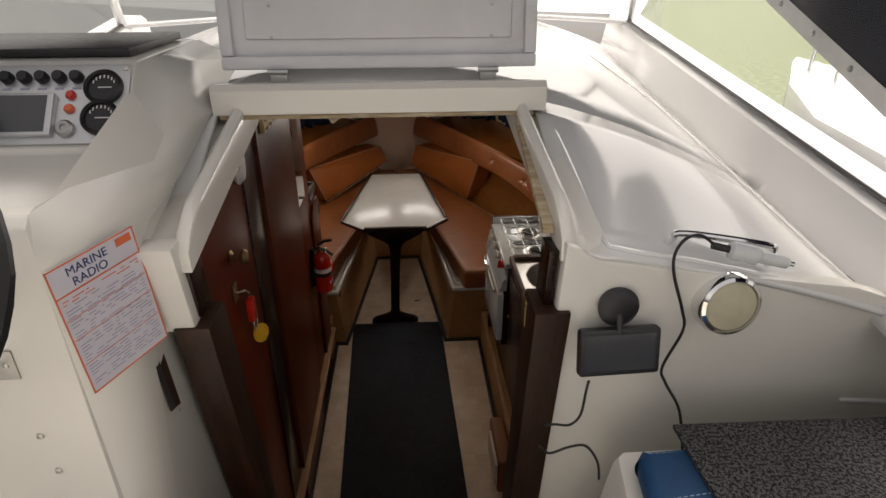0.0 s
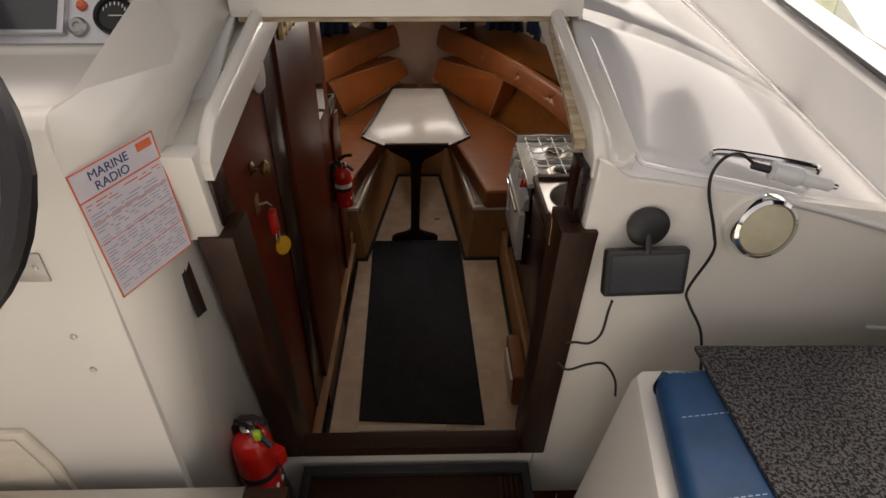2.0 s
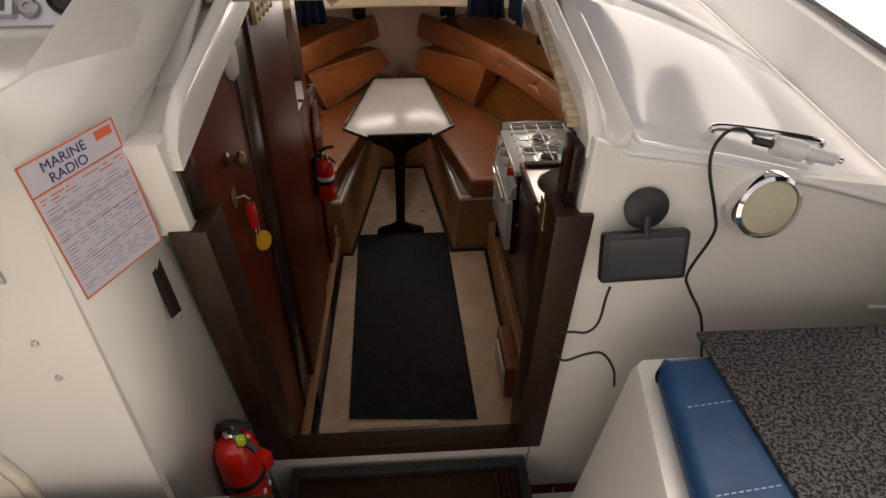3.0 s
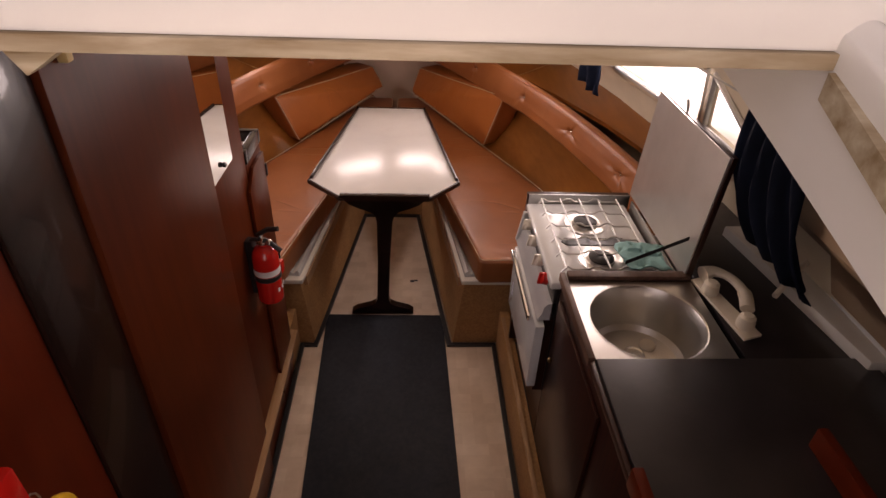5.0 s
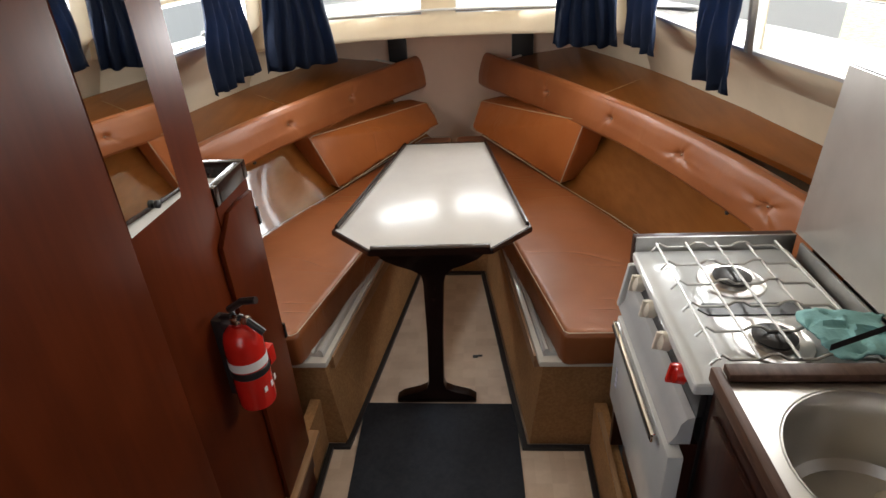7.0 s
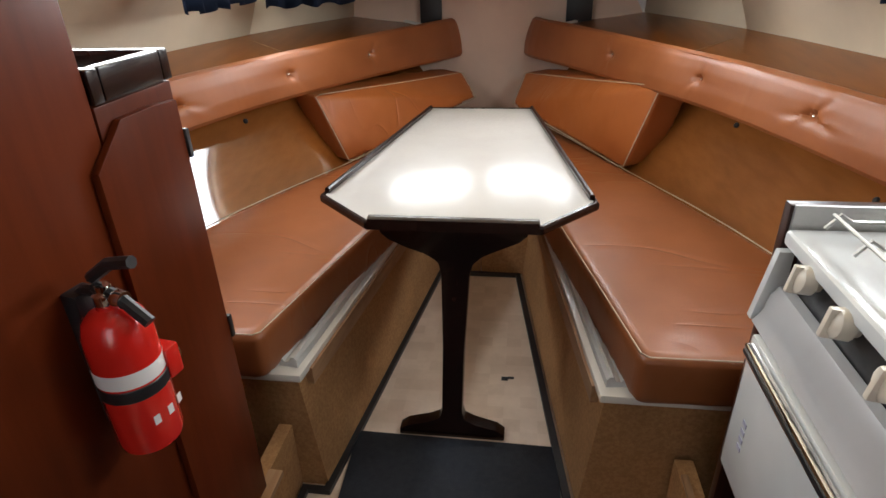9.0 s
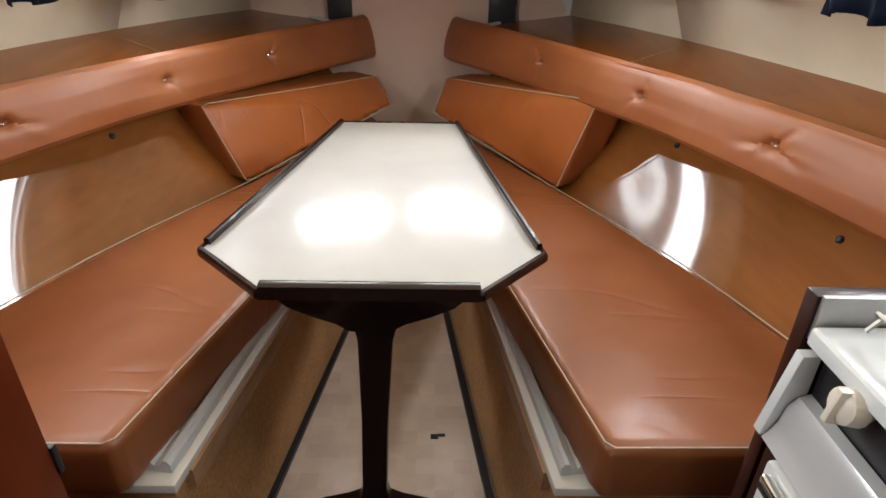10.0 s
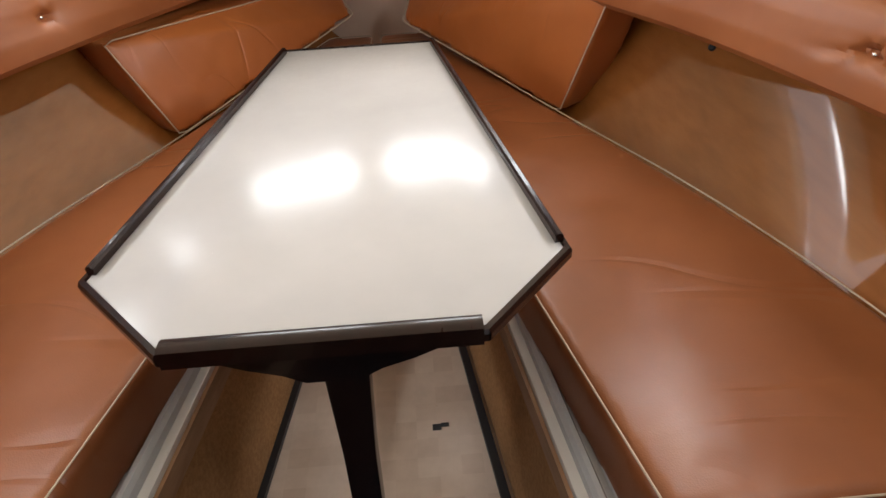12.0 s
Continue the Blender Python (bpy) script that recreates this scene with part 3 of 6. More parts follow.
def shelf(s):
    """A board that rises gently outboard behind the bolster."""
    ys = [1.775 + 2.02 * i / 16 for i in range(17)]
    inner = [Vector((s * (interp(y, BOLSTER_X) + interp(y, [(1.7, 0.20), (2.4, 0.185), (3.0, 0.125), (3.3, 0.095), (3.88, 0.10)])), y, 0.848)) for y in ys]
    outer = [Vector((s * (interp(y, HULL_X) - 0.002), y + 0.25 * max(0, (y - 3.4) / 0.4) ** 2, 0.905)) for y in ys]
    th = thing("side_shelf", (s * 0.9, 2.6, 0.87), "glossy orange-brown wooden side shelf above the backrest", "shelf", "side shelves")
    drop = Vector((0, 0, -0.018))
    part("board", bm_loft([[a, b, b + drop, a + drop] for a, b in zip(inner, outer)], True, True), SHELF_WOOD, th)
    up = Vector((0, 0, 0.004))
    part("edge_strip", bm_tube([inner[-1] + up, outer[-1] + up], 0.008, 6), GELCOAT, th, "white edge strip")
    y = 3.08
    a, b = Vector((s * (interp(y - 0.06, BOLSTER_X) + 0.11), y - 0.06, 0.8495)), Vector((s * 0.92, y + 0.08, 0.9035))
    part("seam", bm_tube([a, b], 0.0022, 5), TAN_STRIP, th, "pale joint line")
    return th


BUTTONS = {1: [(0.152, 3.72), (0.427, 3.242), (0.608, 2.79), (0.765, 2.376), (0.893, 1.977)], -1: [(0.42, 3.289), (0.614, 2.88), (0.76, 2.44), (0.88, 2.02)]}


def backrest(s):
    """A long bolster following the hull, buttoned, with pulled creases at each button."""
    buttons = [y for _, y in BUTTONS[s]]
    if s > 0:
        buttons = buttons[1:]
    off = 0.035 if s < 0 else 0.0
    prof = [(0.050, 0.00), (0.022, -0.003), (0.006, 0.003), (-0.002, 0.018), (0.001, 0.065), (0.007, 0.095), (0.014, 0.13), (0.024, 0.165), (0.032, 0.182), (0.046, 0.191), (0.062, 0.188), (0.074, 0.172)]
    rows = []
    steps = 400
    fine = [(p[0] + (q[0] - p[0]) * k / 4, p[1] + (q[1] - p[1]) * k / 4) for p, q in zip(prof, prof[1:]) for k in range(4)] + [prof[-1]]
    y_hi = 3.878
    for i in range(steps + 1):
        y = 1.772 + (y_hi - 1.772) * i / steps
        x = sum(interp(y - off + d, BOLSTER_X) for d in (-0.12, -0.06, 0, 0.06, 0.12)) / 5
        slope = (interp(y - off + 0.12, BOLSTER_X) - interp(y - off - 0.12, BOLSTER_X)) / 0.24
        nrm = Vector((1, -slope)).normalized()
        zb = interp(y, [(1.77, 0.735), (2.2, 0.742), (2.6, 0.744), (3.0, 0.738), (3.87, 0.712)])
        high = interp(y, [(1.77, 0.77), (2.6, 0.745), (3.0, 0.77), (3.87, 0.91)])
        row = []
        for u, v in fine:
            dent = 0.0
            for by in buttons:
                dy, dz = y - by, v - 0.10
                if abs(dy) > 0.2:
                    continue
                rad, ang = math.hypot(dy, dz * 1.25), math.atan2(dz, dy)
                dent += 0.016 * math.exp(-(rad / 0.015) ** 2) + 0.009 * math.exp(-rad / 0.05)
                pull = max(0.0, math.cos(2.5 * ang + 3 * by)) ** 6 * (0.25 + 0.75 * abs(math.cos(ang)))
                pull -= 0.7 * max(0.0, math.cos(2.5 * ang + 3 * by + 0.7)) ** 6 * abs(math.cos(ang))
                dent += 0.012 * pull * math.exp(-rad / 0.05) * min(1, rad / 0.012)
            swell = 0.003 * noise.noise((y * 6, v * 8, s * 3.1))
            uu = u + (dent + swell if 0.0 < v < 0.18 else 0)
            row.append((s * (x + uu * nrm.x), y + uu * nrm.y * (1 if u < 0.05 else 0.5), zb + v * high))
        rows.append(row)
    th = thing("backrest", (s * 0.65, 2.7, 0.72), "buttoned orange-tan vinyl backrest bolster along the berth", "backrest", "backrests")
    part("bolster", bm_loft(rows, True, True), LEATHER_BOLSTER, th)
    for by in buttons:
        x = sum(interp(by - off + d, BOLSTER_X) for d in (-0.12, -0.06, 0, 0.06, 0.12)) / 5
        part("button", bm_lathe([(0.0005, -0.002), (0.003, -0.001), (0.0036, 0.0015), (0.002, 0.003), (0.0005, 0.0034)], frame_of((s * (x + 0.021), by, 0.740 + 0.077), (-s * 0.9, -0.4, 0.25)), 10), CHROME, th, "small metal button")
    return th


for s in (1, -1):
    hull_panel(s), shelf(s), backrest(s)


def pillow(corners, back, label):
    """A wedge of a cushion on four front corners, with piping round its front face."""
    f = [Vector(c) for c in corners]
    b = [p + Vector(back) for p in f]
    bm = bmesh.new()
    vs = [bm.verts.new(p) for p in f + b]
    for q in ((0, 1, 2, 3), (7, 6, 5, 4), (0, 4, 5, 1), (1, 5, 6, 2), (2, 6, 7, 3), (3, 7, 4, 0)):
        bm.faces.new([vs[i] for i in q])
    bmesh.ops.recalc_face_normals(bm, faces=bm.faces[:])
    bmesh.ops.bevel(bm, geom=bm.edges[:], offset=0.012, segments=3, profile=0.6, affect="EDGES")
    th = thing("pillow", min(f, key=lambda p: p.z), label, "cushion", "loose back cushions")
    soft(part("pad", bm, LEATHER_PILLOW, th), 2, 0.010, 0.16)
    loop = []
    for i in range(4):
        a, c = f[i], f[(i + 1) % 4]
        loop += [a.lerp(c, k / 5) for k in (0.15, 1, 2, 3, 4, 4.85)]
    part("piping", bm_tube(inset_loop(loop, 0.004), 0.0020, 6, True), PIPING, th, "cream piping")
    return th


pillow([(0.583, 2.937, 0.768), (0.148, 3.74, 0.662), (0.096, 3.62, 0.544), (0.500, 2.985, 0.470)], (0.125, 0.080, 0.006), "thick orange vinyl cushion with cream piping leaning on the backrest")
pillow([(-0.600, 3.00, 0.722), (-0.135, 3.75, 0.662), (-0.062, 3.62, 0.575), (-0.497, 3.01, 0.468)], (-0.125, 0.080, 0.006), "orange vinyl cushion with cream piping and a small mark")


# ---- table ----
def table():
    th = thing("saloon_table", (0.0, 2.15, 0.0), "tapered table with white laminate top and dark wood edging", "table")
    poly = [(-0.294, 2.150), (-0.163, 2.020), (0.187, 2.020), (0.301, 2.145), (0.172, 2.950), (-0.164, 2.950)]
    part("tabletop", bm_prism(poly, 0.675, 0.690, "z", 0.002), TABLE_WHITE, th, "white laminate top")
    n = len(poly)
    for i in range(n):
        a, b = Vector((*poly[i], 0)), Vector((*poly[(i + 1) % n], 0))
        d = (b - a).normalized()
        o = Vector((d.y, -d.x, 0))
        part("edging", bm_loft([[e + o * u + Vector((0, 0, v)) for u, v in ((0.0005, 0.673), (0.0005, 0.6925), (0.007, 0.692), (0.010, 0.687), (0.010, 0.677), (0.007, 0.673))] for e in (a - d * 0.003, b + d * 0.003)], True, True), DARK_WOOD, th)
    # raised fiddle rails on the long sides and the near end
    for (ax, ay), (bx, by), w, h in (((-0.290, 2.160), (-0.166, 2.935), 0.011, 0.013), ((0.297, 2.155), (0.174, 2.935), 0.011, 0.013), ((-0.16, 2.018), (0.184, 2.018), 0.022, 0.011)):
        a, b = Vector((ax, ay, 0)), Vector((bx, by, 0))
        d = (b - a).normalized()
        o = Vector((-d.y, d.x, 0))
        prof = [(-w / 2, 0.691), (-w / 2, 0.691 + h * 0.75), (-w / 4, 0.691 + h), (w / 4, 0.691 + h), (w / 2, 0.691 + h * 0.75), (w / 2, 0.691)]
        if by == 2.018:
            prof = [(-w / 2 - 0.002, 0.677), *prof[1:5], (w / 2, 0.692), (w / 2 - 0.010, 0.6915), (w / 2 - 0.010, 0.677)]
        part("fiddle_rail", bm_loft([[e + o * u + Vector((0, 0, v)) for u, v in prof] for e in (a, b)], True, True), DARK_WOOD, th)
    c = 0.008
    half = [(0.146, 0.674), (0.146, 0.622), (0.134, 0.600), (0.10, 0.576), (0.06, 0.556), (0.040, 0.536), (0.033, 0.505), (0.027, 0.30), (0.027, 0.09), (0.034, 0.066), (0.06, 0.052), (0.12, 0.034), (0.142, 0.018), (0.142, 0.001)]
    cx = lambda z: c + (-0.025) * (1 - z / 0.66)  # noqa: E731
    leg = [(cx(z) + x, z) for x, z in half] + [(cx(z) - x, z) for x, z in half[::-1]]
    part("pedestal", bm_prism(leg, 2.128, 2.166, "y", 0.004), DARK_WOOD, th, "dark stained flat wooden pedestal with curved bracket")
    arch = [(0.155, 0.674), (0.155, 0.652), (0.138, 0.636), (0.10, 0.618), (0.06, 0.604), (0.034, 0.588)]
    br = [(cx(z) + x, z) for x, z in arch] + [(cx(z) - x, z) for x, z in arch[::-1]]
    part("bracket", bm_prism(br, 2.046, 2.127, "y", 0.003), DARK_WOOD, th, "dark curved bracket below the top")
    part("bearer", bm_box(c - 0.02, 2.168, 0.622, c + 0.02, 2.86, 0.674, 0.003), DARK_WOOD, th)
    return th


table()

# floor mat and small floor mark
mat_poly = [(-0.228, 0.733), (0.304, 0.70), (0.261, 2.116), (-0.273, 2.122)]
solid("floor_mat", bm_prism(mat_poly, 0.0015, 0.008, "z", 0.002), RUBBER, "long black rubber runner mat on the vinyl floor", "mat", at=(0.02, 1.3, 0.0))
solid("floor_catch", bm_join(bm_box(0.108, 2.376, 0.001, 0.128, 2.392, 0.0025, 0), bm_box(0.128, 2.384, 0.001, 0.146, 2.394, 0.0025, 0)), BLACK, "small dark torn mark in the vinyl floor", "mark")
solid("threshold_strip", bm_box(-0.225, 0.675, 0.001, 0.14, 0.705, 0.008, 0.002), IVORY, "pale strip on the floor at the end of the mat", "strip")
th = thing("padded_block", (0.47, 0.95, 0.0), "brown padded block with cream edge beside the galley plinth", "block")
part("pad", bm_box(0.425, 0.80, 0.002, 0.486, 1.07, 0.18, 0.015, 3), LEATHER, th)
part("edge", bm_box(0.412, 0.80, 0.05, 0.424, 1.0, 0.165, 0.004), IVORY, th, "cream edge board")

# ---- port side bulkhead, mirror and locker ----
PX = -0.365
structure("wall_port_panel", bm_box(PX - 0.03, 1.31, 0.0, PX, 1.60, 1.62, 0.002), MAHOGANY, "glossy mahogany bulkhead panel")
structure("wall_port_aft", bm_box(PX - 0.03, 0.80, 0.0, PX + 0.012, 1.306, 1.66, 0.003), MAHOGANY, "glossy mahogany bulkhead panel with a worn edge")
structure("wall_port_post", bm_box(PX - 0.05, 0.64, 0.0, PX + 0.002, 0.798, 1.66, 0.004), DARK_WOOD, "dark stained upright post")
structure("wall_heads", bm_box(-1.2, 1.575, 0.0, PX - 0.032, 1.60, 1.60, 0.0), MAHOGANY, "mahogany cross bulkhead")


def mirror():
    th = thing("wall_mirror", (PX, 1.40, 1.14), "frameless mirror on the mahogany bulkhead", "mirror")
    poly = [(1.318, 1.103), (1.480, 1.100), (1.484, 1.106), (1.484, 1.58), (1.318, 1.58)]
    part("glass", bm_prism(poly, PX + 0.001, PX + 0.005, "x"), MIRROR, th)
    part("knob", bm_lathe([(0.004, 0), (0.007, 0.003), (0.007, 0.008), (0.004, 0.010), (0.0005, 0.0105)], frame_of((PX + 0.005, 1.40, 1.123), (1, 0, 0)), 14), BLACK, th, "black fixing knob")
    return th


mirror()


def port_locker():
    th = thing("tall_locker", (-0.5, 1.69, 0.0), "mahogany side locker with open tray top and small door", "locker")
    part("body", bm_box(-0.62, 1.604, 0.0, PX, 1.772, 1.02, 0.003), MAHOGANY, th)
    for x0, y0, x1, y1 in ((-0.62, 1.604, PX + 0.004, 1.624), (-0.62, 1.756, PX + 0.004, 1.776), (PX - 0.016, 1.626, PX + 0.004, 1.754), (-0.62, 1.626, -0.60, 1.754)):
        part("tray_edge", bm_box(x0, y0, 1.022, x1, y1, 1.064, 0.003), DARK_WOOD, th)
    part("tray", bm_box(-0.598, 1.626, 1.021, PX - 0.018, 1.754, 1.028, 0), LABEL_WHITE, th, "white tray bottom")
    d = part("door", bm_prism([(1.565, 0.10), (1.758, 0.10), (1.758, 0.995), (1.70, 1.0), (1.63, 1.0), (1.565, 0.95)], PX + 0.001, PX + 0.012, "x", 0.002), MAHOGANY, th)
    part("knob", bm_lathe([(0.010, 0), (0.012, 0.004), (0.008, 0.008), (0.004, 0.006), (0.0005, 0.006)], frame_of((PX + 0.012, 1.60, 0.66), (1, 0, 0)), 16), BRASS, d, "small dark brass finger pull")
    for z in (0.93, 0.60):
        part("hinge", bm_box(PX + 0.004, 1.757, z - 0.022, PX + 0.016, 1.766, z + 0.022, 0.002), BLACK, d)
    return th


port_locker()


def extinguisher(at, r, h, turn, stand_off, label, cap_mat):
    """A small fire extinguisher on its bracket, standing along z at its base point."""
    th = thing("fire_extinguisher", at, label, "extinguisher", "fire extinguishers")
    m = Matrix.Translation(at) @ Matrix.Rotation(radians(turn), 4, "Z")
    part("cylinder", bm_lathe([(r * 0.6, 0.0), (r * 0.94, 0.004), (r, 0.014), (r, h * 0.62), (r * 0.97, h * 0.67), (r * 0.84, h * 0.735), (r * 0.58, h * 0.775), (r * 0.36, h * 0.79), (r * 0.34, h * 0.82)], m, 32), RED, th, "glossy red cylinder")
    part("valve", bm_lathe([(r * 0.33, h * 0.80), (r * 0.36, h * 0.81), (r * 0.36, h * 0.86), (r * 0.22, h * 0.87), (r * 0.22, h * 0.90)], m, 16), CHROME, th, "chrome valve neck")
    part("gauge", bm_lathe([(r * 0.28, 0), (r * 0.3, 0.006), (r * 0.26, 0.012), (0.0005, 0.012)], m @ pose(0.0, -r * 0.36, h * 0.835, 90, 0, 0), 16), CHROME, th, "round pressure gauge")
    for z0, z1, dz, name in ((0.885, 0.92, -0.016, "lower_lever"), (0.93, 0.955, 0.022, "upper_lever")):
        a, b = Vector((0, r * 0.3, h * z0)), Vector((0, -r * 1.35, h * z1 + dz - (0.03 if name == "lower_lever" else -0.0)))
        part(name, placed(bm_tube([a, a.lerp(b, 0.5) + Vector((0, 0, 0.008)), b], 0.0075, 8), m), BLACK, th)
    part("hose", placed(bm_tube(smooth([(0, r * 0.3, h * 0.86), (0, r * 0.9, h * 0.84), (0, r * 1.12, h * 0.7), (0, r * 1.12, h * 0.5)], 4), 0.007, 8), m), BLACK, th)
    part("band", bm_lathe([(r * 1.005, h * 0.34), (r * 1.03, h * 0.345), (r * 1.03, h * 0.405), (r * 1.005, h * 0.41)], m, 32), BLACK, th, "black strap")
    part("label", bm_lathe([(r * 1.002, h * 0.42), (r * 1.006, h * 0.421), (r * 1.006, h * 0.50), (r * 1.002, h * 0.501)], m, 32), cap_mat, th)
    for k in range(3):
        part("label_mark", placed(bm_box(-0.012 + 0.012 * k, -r * 1.02, h * 0.18, -0.004 + 0.012 * k, -r * 0.99, h * 0.23, 0), m @ Matrix.Rotation(radians(-12 + 12 * k), 4, "Z")), LABEL_WHITE, th)
    part("strap_clip", placed(bm_box(r * 0.55, -r * 0.95, h * 0.33, r * 1.12, -r * 0.1, h * 0.50, 0.004), m), RED, th, "red strap clip")
    bx = r + stand_off
    part("bracket", placed(bm_box(-0.016, r * 0.7, h * 0.1, 0.016, bx, h * 0.85, 0.003), m), BLACK, th, "black wall bracket")
    return th


extinguisher((-0.314, 1.472, 0.632), 0.039, 0.25, 80, 0.012, "red fire extinguisher with black strap hung on the locker side", LABEL_WHITE)


# kick plinths along the floor on both sides
for s, x0, x1, y0, y1 in ((1, 0.490, 0.53, 0.75, 1.925), (-1, -0.40, -0.3665, 0.30, 1.94)):
    structure("plinth", bm_box(min(x0, x1), y0, 0.002, max(x0, x1), y1, 0.195, 0.003), CARPET_BROWN, "brown carpeted plinth")
    structure("trim", bm_box(*((0.492, y0, 0.197, 0.506, y1 - 0.05, 0.206) if s > 0 else (-0.366, y0, 0.190, -0.334, y1 - 0.14, 0.204)), 0.002), TAN_STRIP, "pale narrow trim strip")

# red door to the heads, standing shut aft of the post
def heads_door():
    th = thing("heads_door", (PX, 0.42, 0.0), "red mahogany door with brass knob and keys in its lock", "door")
    part("leaf", bm_box(PX - 0.03, 0.12, 0.02, PX - 0.004, 0.638, 1.60, 0.003), RED_DOOR, th)
    part("knob", bm_lathe([(0.016, 0), (0.018, 0.004), (0.008, 0.01), (0.008, 0.022), (0.019, 0.03), (0.021, 0.038), (0.014, 0.046), (0.0005, 0.048)], frame_of((PX - 0.004, 0.43, 1.335), (1, 0, 0)), 18), BRASS, th, "round brass door knob")
    part("lock_plate", bm_box(PX - 0.004, 0.40, 1.215, PX + 0.002, 0.43, 1.265, 0.002), BRASS, th)
    return th


heads_door()


# ---- galley ----
CZ = 0.86


def galley():
    th = thing("galley_cabinet", (0.8, 1.0, 0.0), "dark mahogany galley cabinet below the sink", "cabinet")
    part("front", bm_box(0.530, 0.50, 0.197, 0.55, 1.292, CZ - 0.014, 0.003), GALLEY_WOOD, th)
    part("side", bm_box(0.552, 0.50, 0.0, 1.17, 0.52, CZ - 0.014, 0.0), GALLEY_WOOD, th)
    part("partition", bm_box(0.552, 1.272, 0.0, 1.17, 1.290, CZ - 0.014, 0.0), GALLEY_WOOD, th)
    d = part("door", bm_box(0.520, 0.86, 0.235, 0.5295, 1.26, 0.80, 0.003), GALLEY_WOOD, th)
    part("finger_pull", bm_lathe([(0.007, 0), (0.009, 0.003), (0.005, 0.009), (0.0005, 0.01)], frame_of((0.520, 1.235, 0.60), (-1, 0, 0)), 12), BRASS, d)
    return th


galley()


def worktop():
    th = thing("worktop", (0.85, 0.75, CZ - 0.01), "black laminate galley worktop with dark wood edge", "worktop")
    part("top", bm_box(0.534, 0.30, CZ - 0.012, 1.17, 0.968, CZ + 0.012, 0.003), COUNTER, th)
    part("back_strip", bm_box(0.885, 0.972, CZ - 0.012, 1.17, 1.70, CZ + 0.004, 0.003), COUNTER, th)
    part("edge", bm_box(0.518, 0.97, CZ - 0.014, 0.5335, 1.292, CZ + 0.012, 0.003), WORN_WOOD, th, "worn wooden edge beside the sink")
    part("edge", bm_box(0.520, 0.30, CZ - 0.014, 0.533, 0.968, CZ + 0.005, 0.003), GALLEY_WOOD, th)
    return th


worktop()


def sink():
    th = thing("sink", (0.70, 1.10, CZ), "round stainless steel sink with plug and drain", "sink")
    cx, cy, r = 0.700, 1.108, 0.140
    # rim plate with a round hole
    bm = bmesh.new()
    k = 48
    ring, sq = [], []
    x0, x1, y0, y1 = 0.536, 0.868, 0.90, 1.290
    for i in range(k):
        a = 2 * math.pi * i / k
        c, s = math.cos(a), math.sin(a)
        ring.append(bm.verts.new((cx + r * c, cy + r * s, CZ + 0.003)))
        t = min((x1 - cx) / c if c > 1e-6 else (x0 - cx) / c if c < -1e-6 else 9, (y1 - cy) / s if s > 1e-6 else (y0 - cy) / s if s < -1e-6 else 9)
        sq.append(bm.verts.new((cx + t * c, cy + t * s, CZ + 0.005)))
    for i in range(k):
        bm.faces.new((ring[i], ring[(i + 1) % k], sq[(i + 1) % k], sq[i]))
    part("rim", bm, STEEL, th)
    prof = [(r + 0.004, 0.0042), (r, 0.002), (r - 0.004, -0.006), (r - 0.010, -0.03), (r - 0.020, -0.115), (r - 0.032, -0.128), (r - 0.05, -0.132), (0.03, -0.136), (0.022, -0.139)]
    rows = [[(cx + q * math.cos(2 * math.pi * i / k), cy + q * math.sin(2 * math.pi * i / k), CZ + h) for i in range(k)] for q, h in prof]
    part("bowl", bm_loft(rows, True), STEEL, th, "brushed steel bowl")
    d = part("drain", bm_lathe([(0.030, -0.1365), (0.026, -0.134), (0.021, -0.135), (0.018, -0.1395), (0.0005, -0.1395)], Matrix.Translation((cx + 0.004, cy + 0.024, CZ)), 20), CHROME, th)
    for i in range(6):
        a = i * math.pi / 3
        part("drain_hole", bm_lathe([(0.004, -0.1395), (0.004, -0.1385), (0.0004, -0.1384)], Matrix.Translation((cx + 0.004 + 0.011 * math.cos(a), cy + 0.024 + 0.011 * math.sin(a), CZ)), 8), BLACK, d)
    part("plug", bm_lathe([(0.020, -0.134), (0.021, -0.128), (0.017, -0.122), (0.0005, -0.121)], Matrix.Translation((cx + 0.048, cy + 0.050, CZ)), 18), IVORY, th, "pale rubber plug")
    part("ridge", bm_box(0.536, 1.262, CZ + 0.006, 0.868, 1.290, CZ + 0.020, 0.003), WORN_WOOD, th, "worn wooden strip at the back of the sink")
    return th


sink()


